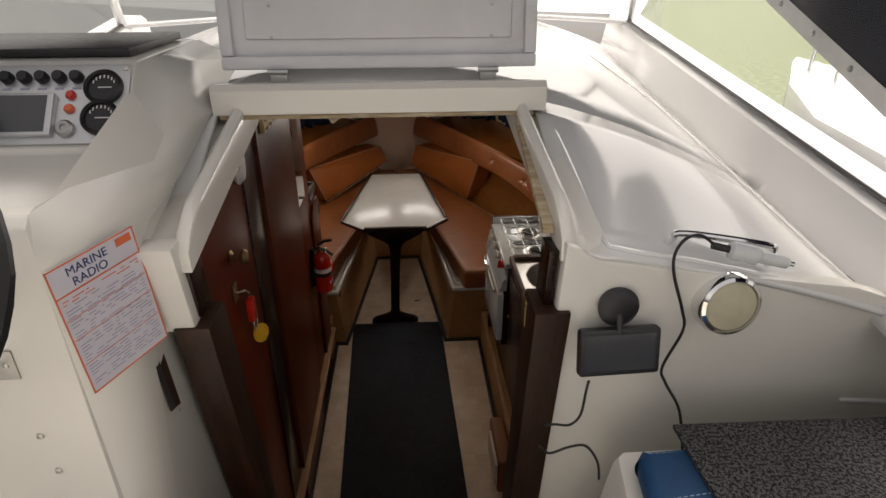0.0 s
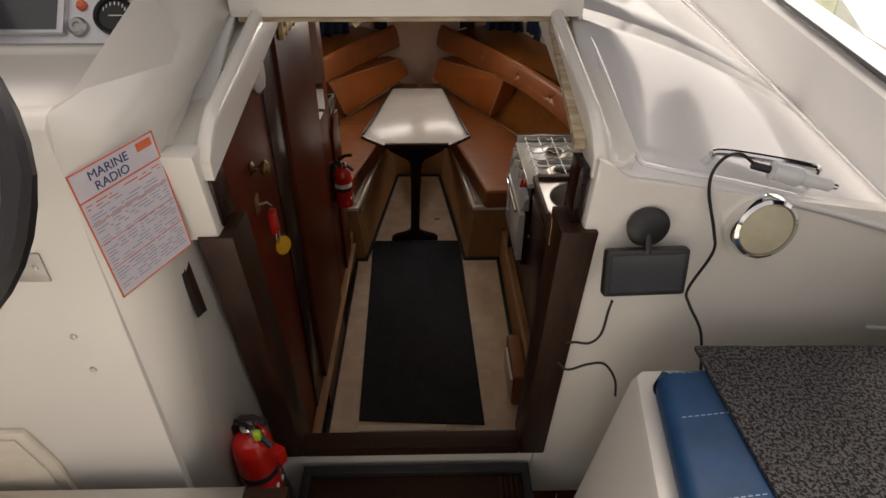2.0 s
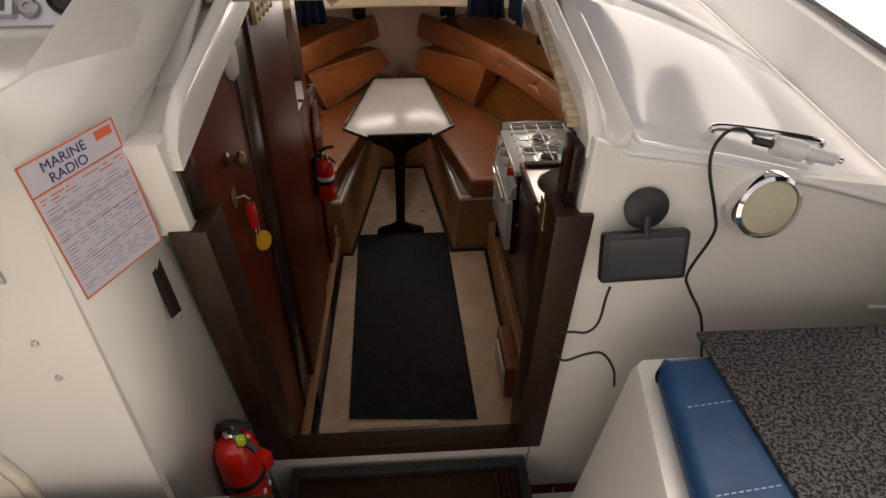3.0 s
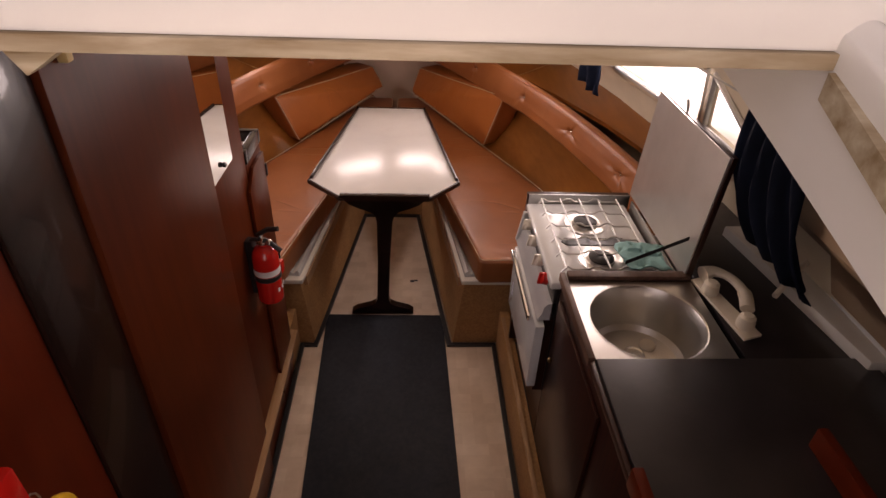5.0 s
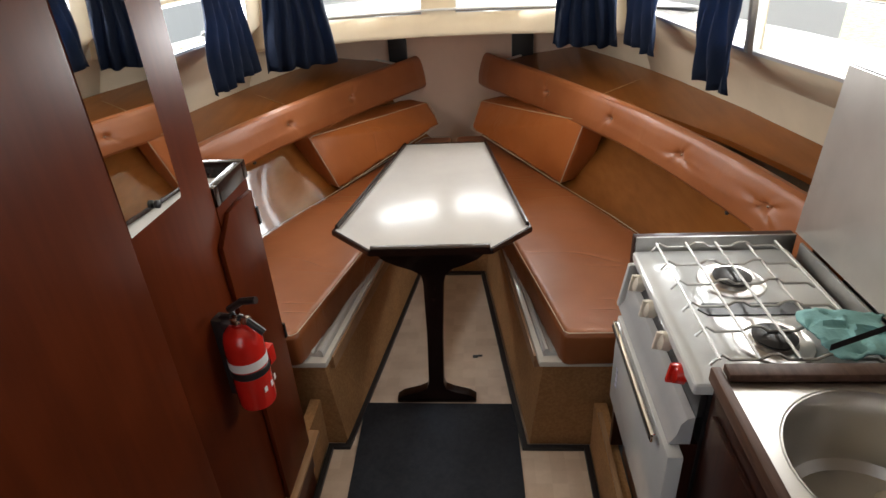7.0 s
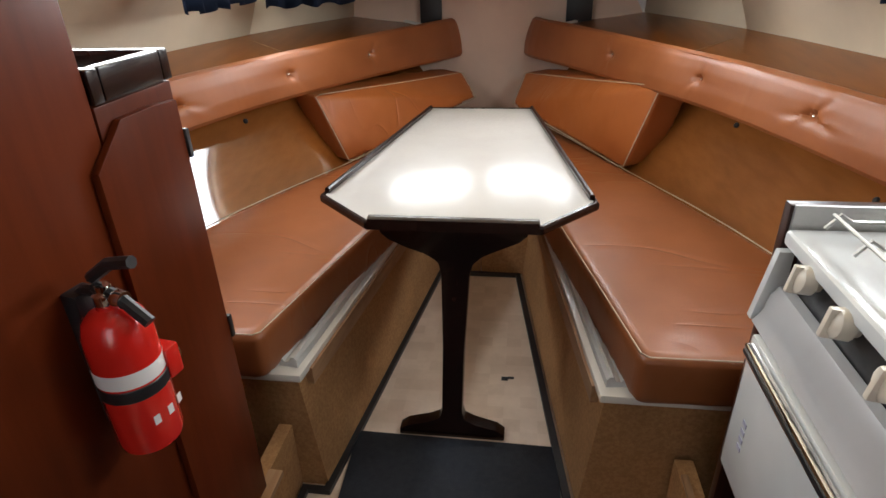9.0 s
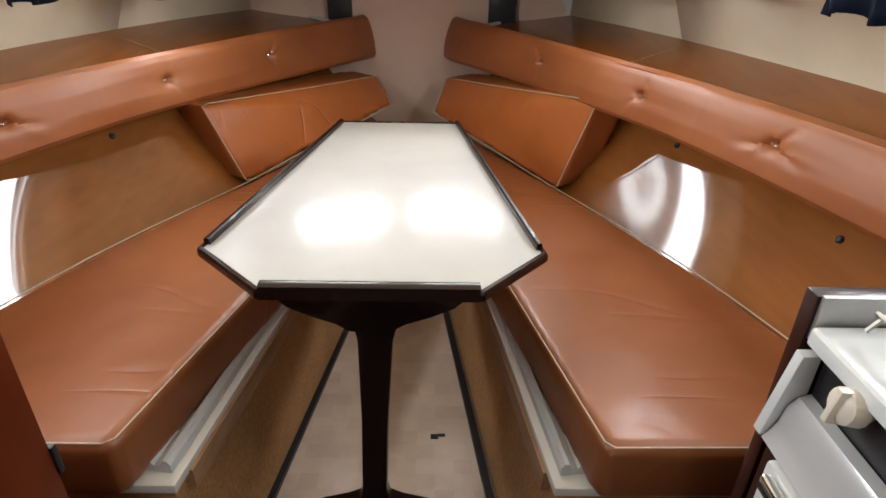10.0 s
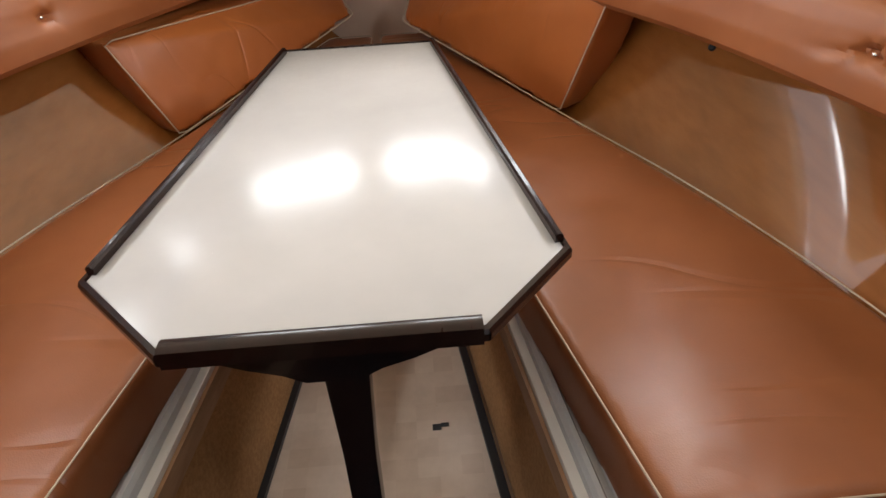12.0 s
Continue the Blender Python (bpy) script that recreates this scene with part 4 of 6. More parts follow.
def shower_tap():
    th = thing("hand_shower", (0.93, 1.14, CZ + 0.006), "white plastic hand shower resting on a two-knob tap plate", "tap")
    part("plate", bm_prism([(0.868, 1.262), (0.905, 1.275), (0.955, 1.045), (0.905, 1.03)], CZ + 0.005, CZ + 0.013, "z", 0.002), IVORY, th)
    for x, y in ((0.893, 1.205), (0.925, 1.075)):
        part("tap_knob", bm_lathe([(0.020, 0), (0.022, 0.008), (0.019, 0.03), (0.012, 0.036), (0.0005, 0.037)], Matrix.Translation((x, y, CZ + 0.013)), 18), IVORY, th)
    pts = smooth([(0.895, 1.262, CZ + 0.030), (0.925, 1.262, CZ + 0.038), (0.955, 1.230, CZ + 0.040), (0.965, 1.175, CZ + 0.036), (0.948, 1.118, CZ + 0.030)], 5)
    rows = []
    for i, p in enumerate(pts):
        rad = 0.026 - 0.012 * min(1, i / 8) + 0.004 * (i > 14)
        rows.append((p, rad))
    up = Vector((0, 0, 1))
    ring = []
    for i, (p, rad) in enumerate(rows):
        d = (rows[min(i + 1, len(rows) - 1)][0] - rows[max(i - 1, 0)][0]).normalized()
        sd = d.cross(up).normalized()
        ring.append([p + rad * (math.cos(a) * sd + 0.7 * math.sin(a) * up) for a in [2 * math.pi * j / 12 for j in range(12)]])
    part("handset", bm_loft(ring, True, True), IVORY, th, "curved white handset")
    return th


shower_tap()
solid("white_lever", bm_tube([(1.045, 1.17, CZ + 0.03), (1.10, 1.215, CZ + 0.050), (1.165, 1.26, CZ + 0.075)], 0.008, 10), IVORY, "white plastic tube lever at the hull side", "lever")
structure("hull_ledge", bm_prism([(1.060, 1.50), (1.150, 1.50), (1.215, 0.98), (1.215, 0.93), (1.140, 0.93)], CZ - 0.03, CZ + 0.035, "z", 0.006), GELCOAT, "white moulded hull ledge, stained")

# wooden fiddles on the worktop
for x, y0, y1 in ((0.517, 0.36, 0.655), (0.90, 0.50, 0.735)):
    solid("worktop_fiddle", bm_box(x - 0.010, y0, CZ + 0.010, x + 0.012, y1, CZ + 0.062, 0.004), RED_DOOR, "low red-brown wooden rail on the worktop", "rail", "worktop rails")


SZ = CZ - 0.034


def stove():
    th = thing("gas_stove", (0.68, 1.52, 0.40), "white enamel two-burner gas stove with oven", "stove")
    x0, x1, y0, y1 = 0.503, 0.838, 1.298, 1.740
    part("hob", bm_box(x0, y0, SZ - 0.022, x1, y1, SZ + 0.002, 0.008, 3), ENAMEL, th, "white enamel hob")
    part("carcass", bm_box(0.530, y0 + 0.004, 0.40, x1, y1 - 0.004, SZ - 0.024, 0.002), BLACK, th)
    burners = ((0.668, 1.604), (0.668, 1.406))
    for i, (bx, by) in enumerate(burners):
        m = Matrix.Translation((bx, by, SZ + 0.002))
        b = part("burner", bm_lathe([(0.066, 0.0), (0.064, 0.004), (0.050, 0.001), (0.040, 0.003), (0.038, 0.010), (0.030, 0.012), (0.0005, 0.012)], m, 32), STEEL, th, "polished burner dish")
        part("burner_cap", bm_lathe([(0.036, 0.0115), (0.037, 0.015), (0.030, 0.019), (0.024, 0.022), (0.0005, 0.023)], m, 24), BLACK, b)
    part("grill_slot", bm_prism([(0.585, 1.486), (0.765, 1.486), (0.778, 1.505), (0.765, 1.524), (0.585, 1.524), (0.572, 1.505)], SZ + 0.0022, SZ + 0.005, "z"), BLACK, th, "dark vent slot")
    # wire pan support: long rods and wavy cross wires
    for k in range(6):
        yy = y0 + 0.032 + (y1 - y0 - 0.064) * k / 5
        pts = [(0.535 + 0.27 * j / 18, yy, SZ + 0.027 + (0.010 if (j // 2) % 3 == 0 else 0.0) - (0.02 if j in (0, 18) else 0)) for j in range(19)]
        part("grate_wire", bm_tube(pts, 0.0028, 6), STEEL_DULL, th)
    for k in range(5):
        xx = 0.545 + 0.25 * k / 4
        part("grate_rod", bm_tube([(xx, y0 + 0.025, SZ + 0.034), (xx, y1 - 0.025, SZ + 0.034)], 0.0026, 6), STEEL_DULL, th)
    # control shelf with knobs
    part("fascia", bm_box(0.518, y0 + 0.006, 0.752, 0.529, y1 - 0.02, SZ - 0.024, 0.002), BLACK, th, "dark control fascia")
    part("cheek", bm_prism([(0.478, 0.69), (0.515, 0.69), (0.515, 0.80), (0.495, 0.80)], y1 - 0.018, y1 - 0.004, "y", 0.002), ENAMEL, th)
    for k, yy in enumerate((1.652, 1.556, 1.452, 1.362)):
        kn = part("knob", bm_lathe([(0.013, 0), (0.014, 0.006), (0.019, 0.010), (0.018, 0.026), (0.012, 0.030), (0.0005, 0.031)], frame_of((0.517, yy, 0.795), (-1, 0, 0.15)), 16), RED if k == 3 else KNOB_IVORY, th, "red gas knob" if k == 3 else "ivory gas knob")
        part("pointer", placed(bm_box(-0.004, -0.020, 0.010, 0.004, 0.018, 0.036, 0.002), frame_of((0.517, yy, 0.795), (-1, 0, 0.15))), RED if k == 3 else KNOB_IVORY, kn)
    prof = [(0.517, 0.752), (0.505, 0.748), (0.496, 0.735), (0.492, 0.712), (0.486, 0.700), (0.480, 0.690), (0.517, 0.690)]
    part("drip_panel", bm_prism(prof, y0 + 0.006, y1 - 0.02, "y"), ENAMEL_GREY, th, "curved grey panel below the knobs")
    d = part("oven_door", bm_box(0.472, 1.276, 0.445, 0.500, 1.690, 0.688, 0.005), ENAMEL, th, "white enamel oven door")
    part("handle", bm_box(0.458, 1.330, 0.664, 0.470, 1.674, 0.684, 0.004), CHROME, d, "chrome handle strip")
    part("handle_inlay", bm_box(0.4565, 1.335, 0.671, 0.4578, 1.669, 0.677, 0), BLACK, d)
    for i, (w, zz) in enumerate(((0.006, 0.56), (0.006, 0.545), (0.006, 0.53), (0.006, 0.515))):
        part("lettering", bm_box(0.4712, 1.635, zz, 0.472, 1.648, zz + 0.008, 0), GREY_INK, d)
    part("oven_base", bm_box(0.501, y0 + 0.006, 0.40, 0.5295, y1 - 0.006, 0.690, 0.0), GALLEY_WOOD, th)
    return th


stove()


def stove_surround():
    th = thing("stove_surround", (0.69, 1.75, 0.30), "steel splash panel between stove and berth with dark wooden edge", "panel")
    part("panel", bm_box(0.506, 1.748, 0.205, 0.852, 1.768, SZ + 0.032, 0.002), GALLEY_WOOD, th)
    part("splash", bm_box(0.510, 1.7415, SZ - 0.02, 0.852, 1.7475, SZ + 0.034, 0.001), STEEL_DULL, th, "dull steel splash strip")
    part("back_splash", bm_box(0.846, 1.30, SZ - 0.02, 0.852, 1.712, SZ + 0.03, 0.001), STEEL_DULL, th)
    part("floor_panel", bm_box(0.532, 1.30, 0.197, 0.546, 1.719, 0.398, 0.0), GALLEY_WOOD, th)
    return th


stove_surround()


def stove_lid():
    th = thing("stove_cover", (0.862, 1.51, SZ + 0.03), "raised hinged stove cover with grey lining and brown edge", "cover")
    part("board", bm_prism([(0.858, SZ + 0.032), (0.872, SZ + 0.032), (0.890, 1.222), (0.876, 1.222)], 1.272, 1.756, "y", 0.002), GALLEY_WOOD, th)
    part("lining", bm_prism([(0.853, SZ + 0.036), (0.857, SZ + 0.036), (0.875, 1.219), (0.871, 1.219)], 1.277, 1.752, "y"), LID_METAL, th, "grey stained lining sheet")
    part("catch", bm_tube([(0.884, 1.575, 1.222), (0.882, 1.575, 1.240), (0.878, 1.578, 1.256)], 0.004, 6), STEEL_DULL, th, "small metal catch")
    part("stay", bm_loft([[(x + dx, y, z + dz) for dx, dz in ((0, 0), (0.003, 0), (0.003, 0.012), (0, 0.012))] for x, y, z in ((0.852, 1.31, 0.965), (0.70, 1.312, 0.885))], True, True), BLACK, th, "dark metal stay")
    return th


stove_lid()


def dishcloth():
    rows = []
    for i in range(15):
        row = []
        for j in range(15):
            u, v = i / 14 - 0.5, j / 14 - 0.5
            x = 0.772 + 0.13 * u + 0.03 * noise.noise((u * 3, v * 3, 1.0))
            y = 1.375 + 0.12 * v + 0.03 * noise.noise((u * 3, v * 3, 5.0))
            z = SZ + 0.046 + 0.014 * noise.noise((u * 6, v * 6, 2.0)) - 0.02 * max(0, abs(u) + abs(v) - 0.7)
            row.append((x, y, z))
        rows.append(row)
    ob = solid("dishcloth", bm_loft(rows), CLOTH, "crumpled teal dishcloth lying on the stove grate", "cloth")
    ob.modifiers.new("thick", "SOLIDIFY").thickness = 0.004
    return ob


dishcloth()


# ---- curtains ----
def curtain(a, b, z0, z1, folds, name="curtain", amp=0.014, flare=1.0, tilt=0.0):
    """A gathered curtain hung between two plan points."""
    a, b = Vector((*a, 0)), Vector((*b, 0))
    d = b - a
    n = Vector((-d.y, d.x, 0)).normalized()
    rows = []
    for j in range(13):
        v = j / 12
        wide = 0.80 + 0.20 * flare * (1 - v)
        row = []
        for i in range(folds * 8 + 1):
            u = i / (folds * 8)
            w = 0.5 + (u - 0.5) * wide
            off = amp * (0.6 + 0.6 * (1 - v)) * math.sin(u * folds * 2 * math.pi + 0.9 * math.sin(5 * v + u * 4)) + 0.006 * noise.noise((u * 5, v * 3, a.x * 7 + a.y))
            p = a + d * w + n * (off + tilt * (1 - v) ** 2.5)
            row.append((p.x, p.y, z0 + (z1 - z0) * v + 0.006 * math.sin(u * folds * 4) * (1 - v)))
        rows.append(row)
    ob = solid(name, bm_loft(rows), NAVY, "gathered navy blue cabin curtain", "curtain", "cabin curtains")
    ob.modifiers.new("thick", "SOLIDIFY").thickness = 0.003
    return ob


curtain((0.795, 2.10), (0.768, 2.33), 1.075, 1.345, 3)
curtain((0.742, 2.62), (0.705, 2.93), 1.075, 1.345, 4)
curtain((0.69, 2.96), (0.45, 3.06), 1.05, 1.345, 5)
curtain((-0.70, 2.45), (-0.70, 2.84), 1.045, 1.345, 5)
curtain((-0.685, 2.90), (-0.445, 3.08), 1.02, 1.345, 5)
curtain((0.888, 1.01), (0.884, 1.31), 1.00, 1.378, 4, amp=0.015, flare=1.4, tilt=-0.11)
for s in (1, -1):
    solid("curtain_wire", bm_tube([(s * (interp(y, WIN_X) - 0.055), y, 1.35 if y > 1.3 else 1.38) for y in (0.85, 1.4, 2.0, 2.6, 3.05)], 0.0025, 6), STEEL_DULL, "thin sprung curtain wire above the windows", "wire", "curtain wires")
    th = thing("window_valance", (s * 0.86, 2.2, 1.34), "cream aluminium window top rail with screws", "rail", "window rails")
    part("rail", bm_tube([(s * (interp(y, WIN_X) - 0.02), y, 1.338) for y in (1.6, 2.0, 2.4, 2.8, 3.05)], 0.009, 6), CREAM, th)
    for k in range(6):
        y = 1.68 + 0.16 * k
        part("screw", bm_lathe([(0.004, 0), (0.003, 0.002), (0.0005, 0.0025)], frame_of((s * (interp(y, WIN_X) - 0.029), y, 1.338), (-s, 0, 0)), 8), STEEL_DULL, th)

th = thing("window_catch", (0.86, 1.845, 1.355), "tarnished brass window catch on the top rail", "catch")
part("plate", bm_box(0.846, 1.815, 1.342, 0.856, 1.875, 1.372, 0.002), BRASS, th)
part("lever", bm_tube([(0.845, 1.845, 1.360), (0.832, 1.838, 1.358), (0.826, 1.815, 1.350)], 0.005, 8), BRASS, th)

solid("dome_lamp", bm_lathe([(0.055, 0.0), (0.055, 0.012), (0.046, 0.03), (0.02, 0.04), (0.0005, 0.041)], frame_of((0.862, 1.325, 1.472), (-0.75, -0.05, -0.5)), 24), CREAM, "cream plastic dome lamp, unlit, on the cabin lining", "lamp")


def vent():
    th = thing("cream_vent", (PX, 0.98, 1.58), "yellowed plastic louvre vent high on the bulkhead", "vent")
    for k in range(4):
        z = 1.556 + 0.03 * k
        part("louvre", bm_box(PX + 0.013, 0.86, z, PX + 0.026, 1.065, z + 0.018, 0.003), YELLOWED, th)
    for y in (0.852, 0.905, 0.96, 1.015, 1.070):
        part("frame_bar", bm_box(PX + 0.013, y - 0.008, 1.545, PX + 0.028, y + 0.008, 1.64, 0.003), YELLOWED, th)
    return th


vent()
# ---- companionway and cockpit ----
SILL = 0.70
BY = -0.04


def raked(bm):
    """Leans a bulkhead piece so that its foot stands forward of its top."""
    for v in bm.verts:
        v.co.y += (1.44 - v.co.z) * 0.16
    return bm


# bulkhead right of the opening and below the sill
structure("wall_bulkhead", raked(bm_prism([(0.36, 0.40), (1.22, 0.40), (1.22, 1.36), (0.92, 1.470), (0.42, 1.548), (0.385, 1.575), (0.36, 1.585), (0.36, SILL)], BY, 0.0, "y", 0.008)), GELCOAT, "white moulded cockpit bulkhead")
structure("wall_sill", raked(bm_box(-0.33, BY, 0.30, 0.358, 0.02, SILL - 0.045, 0.0)), GELCOAT, "white moulded bulkhead below the companionway")
structure("wall_cabin_aft", bm_box(-1.15, 0.20, -0.05, -0.40, 0.23, 1.50, 0.0), MAHOGANY, "mahogany cabin end wall")
structure("wall_cabin_aft", bm_box(-0.40, 0.245, -0.05, 0.50, 0.27, 0.48, 0.0), MAHOGANY, "mahogany cabin end wall")
structure("wall_cabin_aft", bm_box(0.50, 0.20, -0.05, 1.20, 0.23, 1.42, 0.0), MAHOGANY, "mahogany cabin end wall")


def companionway():
    th = thing("door_frame", (0.03, 0.0, SILL), "dark brown timber companionway frame, scuffed", "door frame")
    for s, x0, x1 in ((-1, -0.325, -0.262), (1, 0.318, 0.384)):
        part("post", raked(bm_box(x0, BY - 0.012, SILL - 0.045, x1, 0.045, 1.44 if s > 0 else 1.435, 0.003)), TRIM_WOOD, th)
    part("sill", raked(bm_box(-0.261, BY - 0.012, SILL - 0.045, 0.317, 0.0, SILL - 0.002, 0.003)), TRIM_WOOD, th)
    for x0, x1 in ((-0.300, -0.282), (0.338, 0.356)):
        part("inner_stop", raked(bm_box(x0, -0.02, 1.44, x1, 0.045, 1.56, 0.003)), DARK_WOOD, th)
    part("strike_plate", bm_box(0.316, 0.03, 1.36, 0.318, 0.06, 1.42, 0.0), BRASS, th)
    return th


companionway()


def hatch_frame():
    """The raised moulded surround of the hatch, sloping up forward."""
    th = thing("hatch_coaming", (0.03, 0.2, 1.58), "white moulded hatch coaming with raised lip", "coaming")
    L = [(-0.272, -0.045, 1.575), (-0.245, 0.33, 1.715)]
    R = [(0.356, -0.045, 1.575), (0.330, 0.33, 1.715)]
    ridge = [(0.0, -0.03), (0.0, 0.034), (0.004, 0.045), (0.012, 0.050), (0.021, 0.047), (0.028, 0.034), (0.033, 0.014), (0.042, 0.004), (0.062, 0.002), (0.084, -0.002)]
    curve = [(p.x, p.z) for p in smooth([(u, 0, v) for u, v in ridge], 4)] + [(0.084, -0.03)]
    for name, (a, b), s in (("side", L, -1), ("side", R, 1)):
        rows = []
        a, b = Vector(a), Vector(b)
        for j in range(21):
            k = j / 20
            lift = 0.12 + 0.88 * min(1, k / 0.14) ** 0.6
            p = a.lerp(b, k)
            rows.append([(p.x + s * u * (0.80 + 0.20 * min(1, k / 0.08)), p.y + 0.10 * k, p.z + (v * lift if v > 0 else v)) for u, v in curve])
        rim = bm_loft(rows, True, True)
        rim.transform(Matrix.Translation(-BASE[th]))
        link(name, rim, GELCOAT, 70).parent = th
    prof = [(0.0, 0.0), (0.0, 0.05), (0.012, 0.062), (0.026, 0.062), (0.034, 0.05), (0.042, 0.044), (0.054, 0.045), (0.062, 0.03)]
    fprof = prof + [(0.10, 0.02), (0.10, 0.004)]
    rows = [[(x, 0.332 + u, 1.721 + v) for u, v in fprof] for x in (-0.315, 0.400)]
    part("front", bm_loft(rows, True, True), GELCOAT, th)
    part("raw_edge", bm_box(-0.30, 0.328, 1.712, 0.372, 0.36, 1.7205, 0.001), RAW_EDGE, th, "raw timber edge below the coaming")
    part("timber_cleat", bm_prism([(-0.075, 1.7118), (-0.045, 1.7118), (-0.066, 1.698)], 0.335, 0.352, "y", 0.001), RAW_EDGE, th, "small raw timber wedge")
    part("raw_edge", bm_loft([[(0.332 + u, y, z + v) for u, v in ((0, -0.014), (0, 0), (0.02, 0), (0.02, -0.014))] for y, z in ((0.0, 1.592), (0.326, 1.712))], True, True), RAW_EDGE, th)
    return th


hatch_frame()


def hatch_lid():
    th = thing("deck_hatch", (0.04, 0.42, 1.81), "white moulded hatch lid standing open on steel hinges", "hatch")
    a, up = Vector((0.043, 0.405, 1.803)), Vector((0, 0.16, 1)).normalized()
    m = frame_of(a, Vector((0, -1, 0.16)), up)
    w, h = 0.345, 0.46
    # outer tray with a raised inner panel
    part("shell", placed(bm_box(-w, 0.0, -0.05, w, h, -0.014, 0.012, 3), m), LID_WHITE, th)
    for x0, y0, x1, y1 in ((-w, 0.0, w, 0.028), (-w, h - 0.028, w, h), (-w, 0.028, -w + 0.028, h - 0.028), (w - 0.028, 0.028, w, h - 0.028)):
        part("lip", placed(bm_box(x0, y0, -0.016, x1, y1, 0.004, 0.006), m), LID_WHITE, th)
    part("inner_panel", placed(bm_box(-w + 0.055, 0.062, -0.016, w - 0.055, h - 0.07, -0.006, 0.006), m), LID_WHITE, th)
    for x in (-w + 0.11, w - 0.10):
        for y in (0.065, 0.13):
            part("screw", placed(bm_lathe([(0.004, -0.006), (0.0035, -0.004), (0.0005, -0.0036)], Matrix.Translation((x, y, 0)), 8), m), STEEL_DULL, th)
    for x in (-0.222, 0.235):
        hg = part("hinge", bm_box(0.043 + x - 0.018, 0.385, 1.762, 0.043 + x + 0.018, 0.40, 1.803, 0.002), STEEL_DULL, th, "steel hinge")
        part("pin", bm_tube([(0.043 + x - 0.022, 0.388, 1.800), (0.043 + x + 0.022, 0.388, 1.800)], 0.007, 8), STEEL_DULL, hg)
    return th


hatch_lid()


def deck():
    bm = bmesh.new()
    ys = [-0.05, 0.03, 0.1, 0.18, 0.26, 0.34, 0.42, 0.55, 0.7, 1.1, 1.5, 1.9, 2.5, 3.0, 3.36]
    for s in (-1, 1):
        grid = []
        for y in ys:
            e = 1.06 if y < 2 else interp(y, [(2, 1.06), (4.25, 0.72)])
            inner = (0.385 if s > 0 else 0.31) if y <= 0.42 else 0.0
            if y == 0.42:
                grid.append([bm.verts.new((s * (inner + (e - inner) * i / 8), y, deck_z(inner + (e - inner) * i / 8, y))) for i in range(9)])
                inner = 0.0
            grid.append([bm.verts.new((s * (inner + (e - inner) * i / 8), y, deck_z(inner + (e - inner) * i / 8, y))) for i in range(9)])
        for k, (a, b) in enumerate(zip(grid, grid[1:])):
            if k == 6:
                continue
            for i in range(8):
                bm.faces.new((a[i], a[i + 1], b[i + 1], b[i]))
    bmesh.ops.remove_doubles(bm, verts=bm.verts[:], dist=0.0005)
    bmesh.ops.recalc_face_normals(bm, faces=bm.faces[:])
    return structure("deck", bm, GELCOAT_OUT, "white moulded cabin top and dash", -0.012)


deck()

solid("dash_moulding", bm_tube(smooth([(0.405, 0.42, deck_z(0.405, 0.42)), (0.425, 0.2, deck_z(0.425, 0.2)), (0.44, 0.0, deck_z(0.44, 0)), (0.47, -0.03, deck_z(0.47, -0.03)), (0.60, -0.034, deck_z(0.6, -0.03)), (0.80, -0.034, deck_z(0.8, -0.03)), (0.93, -0.03, deck_z(0.93, -0.03))], 6), 0.006, 8), GELCOAT_OUT, "white raised moulding along the dash edge", "moulding")

# side coamings that carry the windscreen
for s in (1, -1):
    x = s * 1.0
    rows = []
    for y in (-2.4, -0.6, 0.06, 0.6, 1.2, 1.84):
        base, top = 1.425 + 0.130 * (y - 0.06), 1.565 + 0.130 * (y - 0.03)
        if y < -0.6:
            base, top = base + 0.12, top + 0.1
        rows.append([(x - s * 0.012, y, base - 0.03), (x, y, base), (x + s * 0.025, y, top - 0.012), (x + s * 0.04, y, top), (x + s * 0.12, y, top + 0.004), (x + s * 0.16, y, top - 0.06), (x + s * 0.2, y, 0.3)])
    structure("coaming_side", bm_loft(rows), GELCOAT_OUT, "white moulded side coaming below the windscreen", 0.01)
    if s > 0:
        th = thing("mildew_streak", (0.99, 0.6, 1.5), "dark mildewed joint along the side coaming", "stain")
        random.seed(5)
        pts = [(0.985 + 0.004 * random.random(), 0.0 + 1.75 * i / 60, 1.421 + 0.130 * (1.75 * i / 60 - 0.06) + 0.008 * random.random()) for i in range(61)]
        part("joint", bm_tube(pts, 0.0055, 5), MILDEW, th)


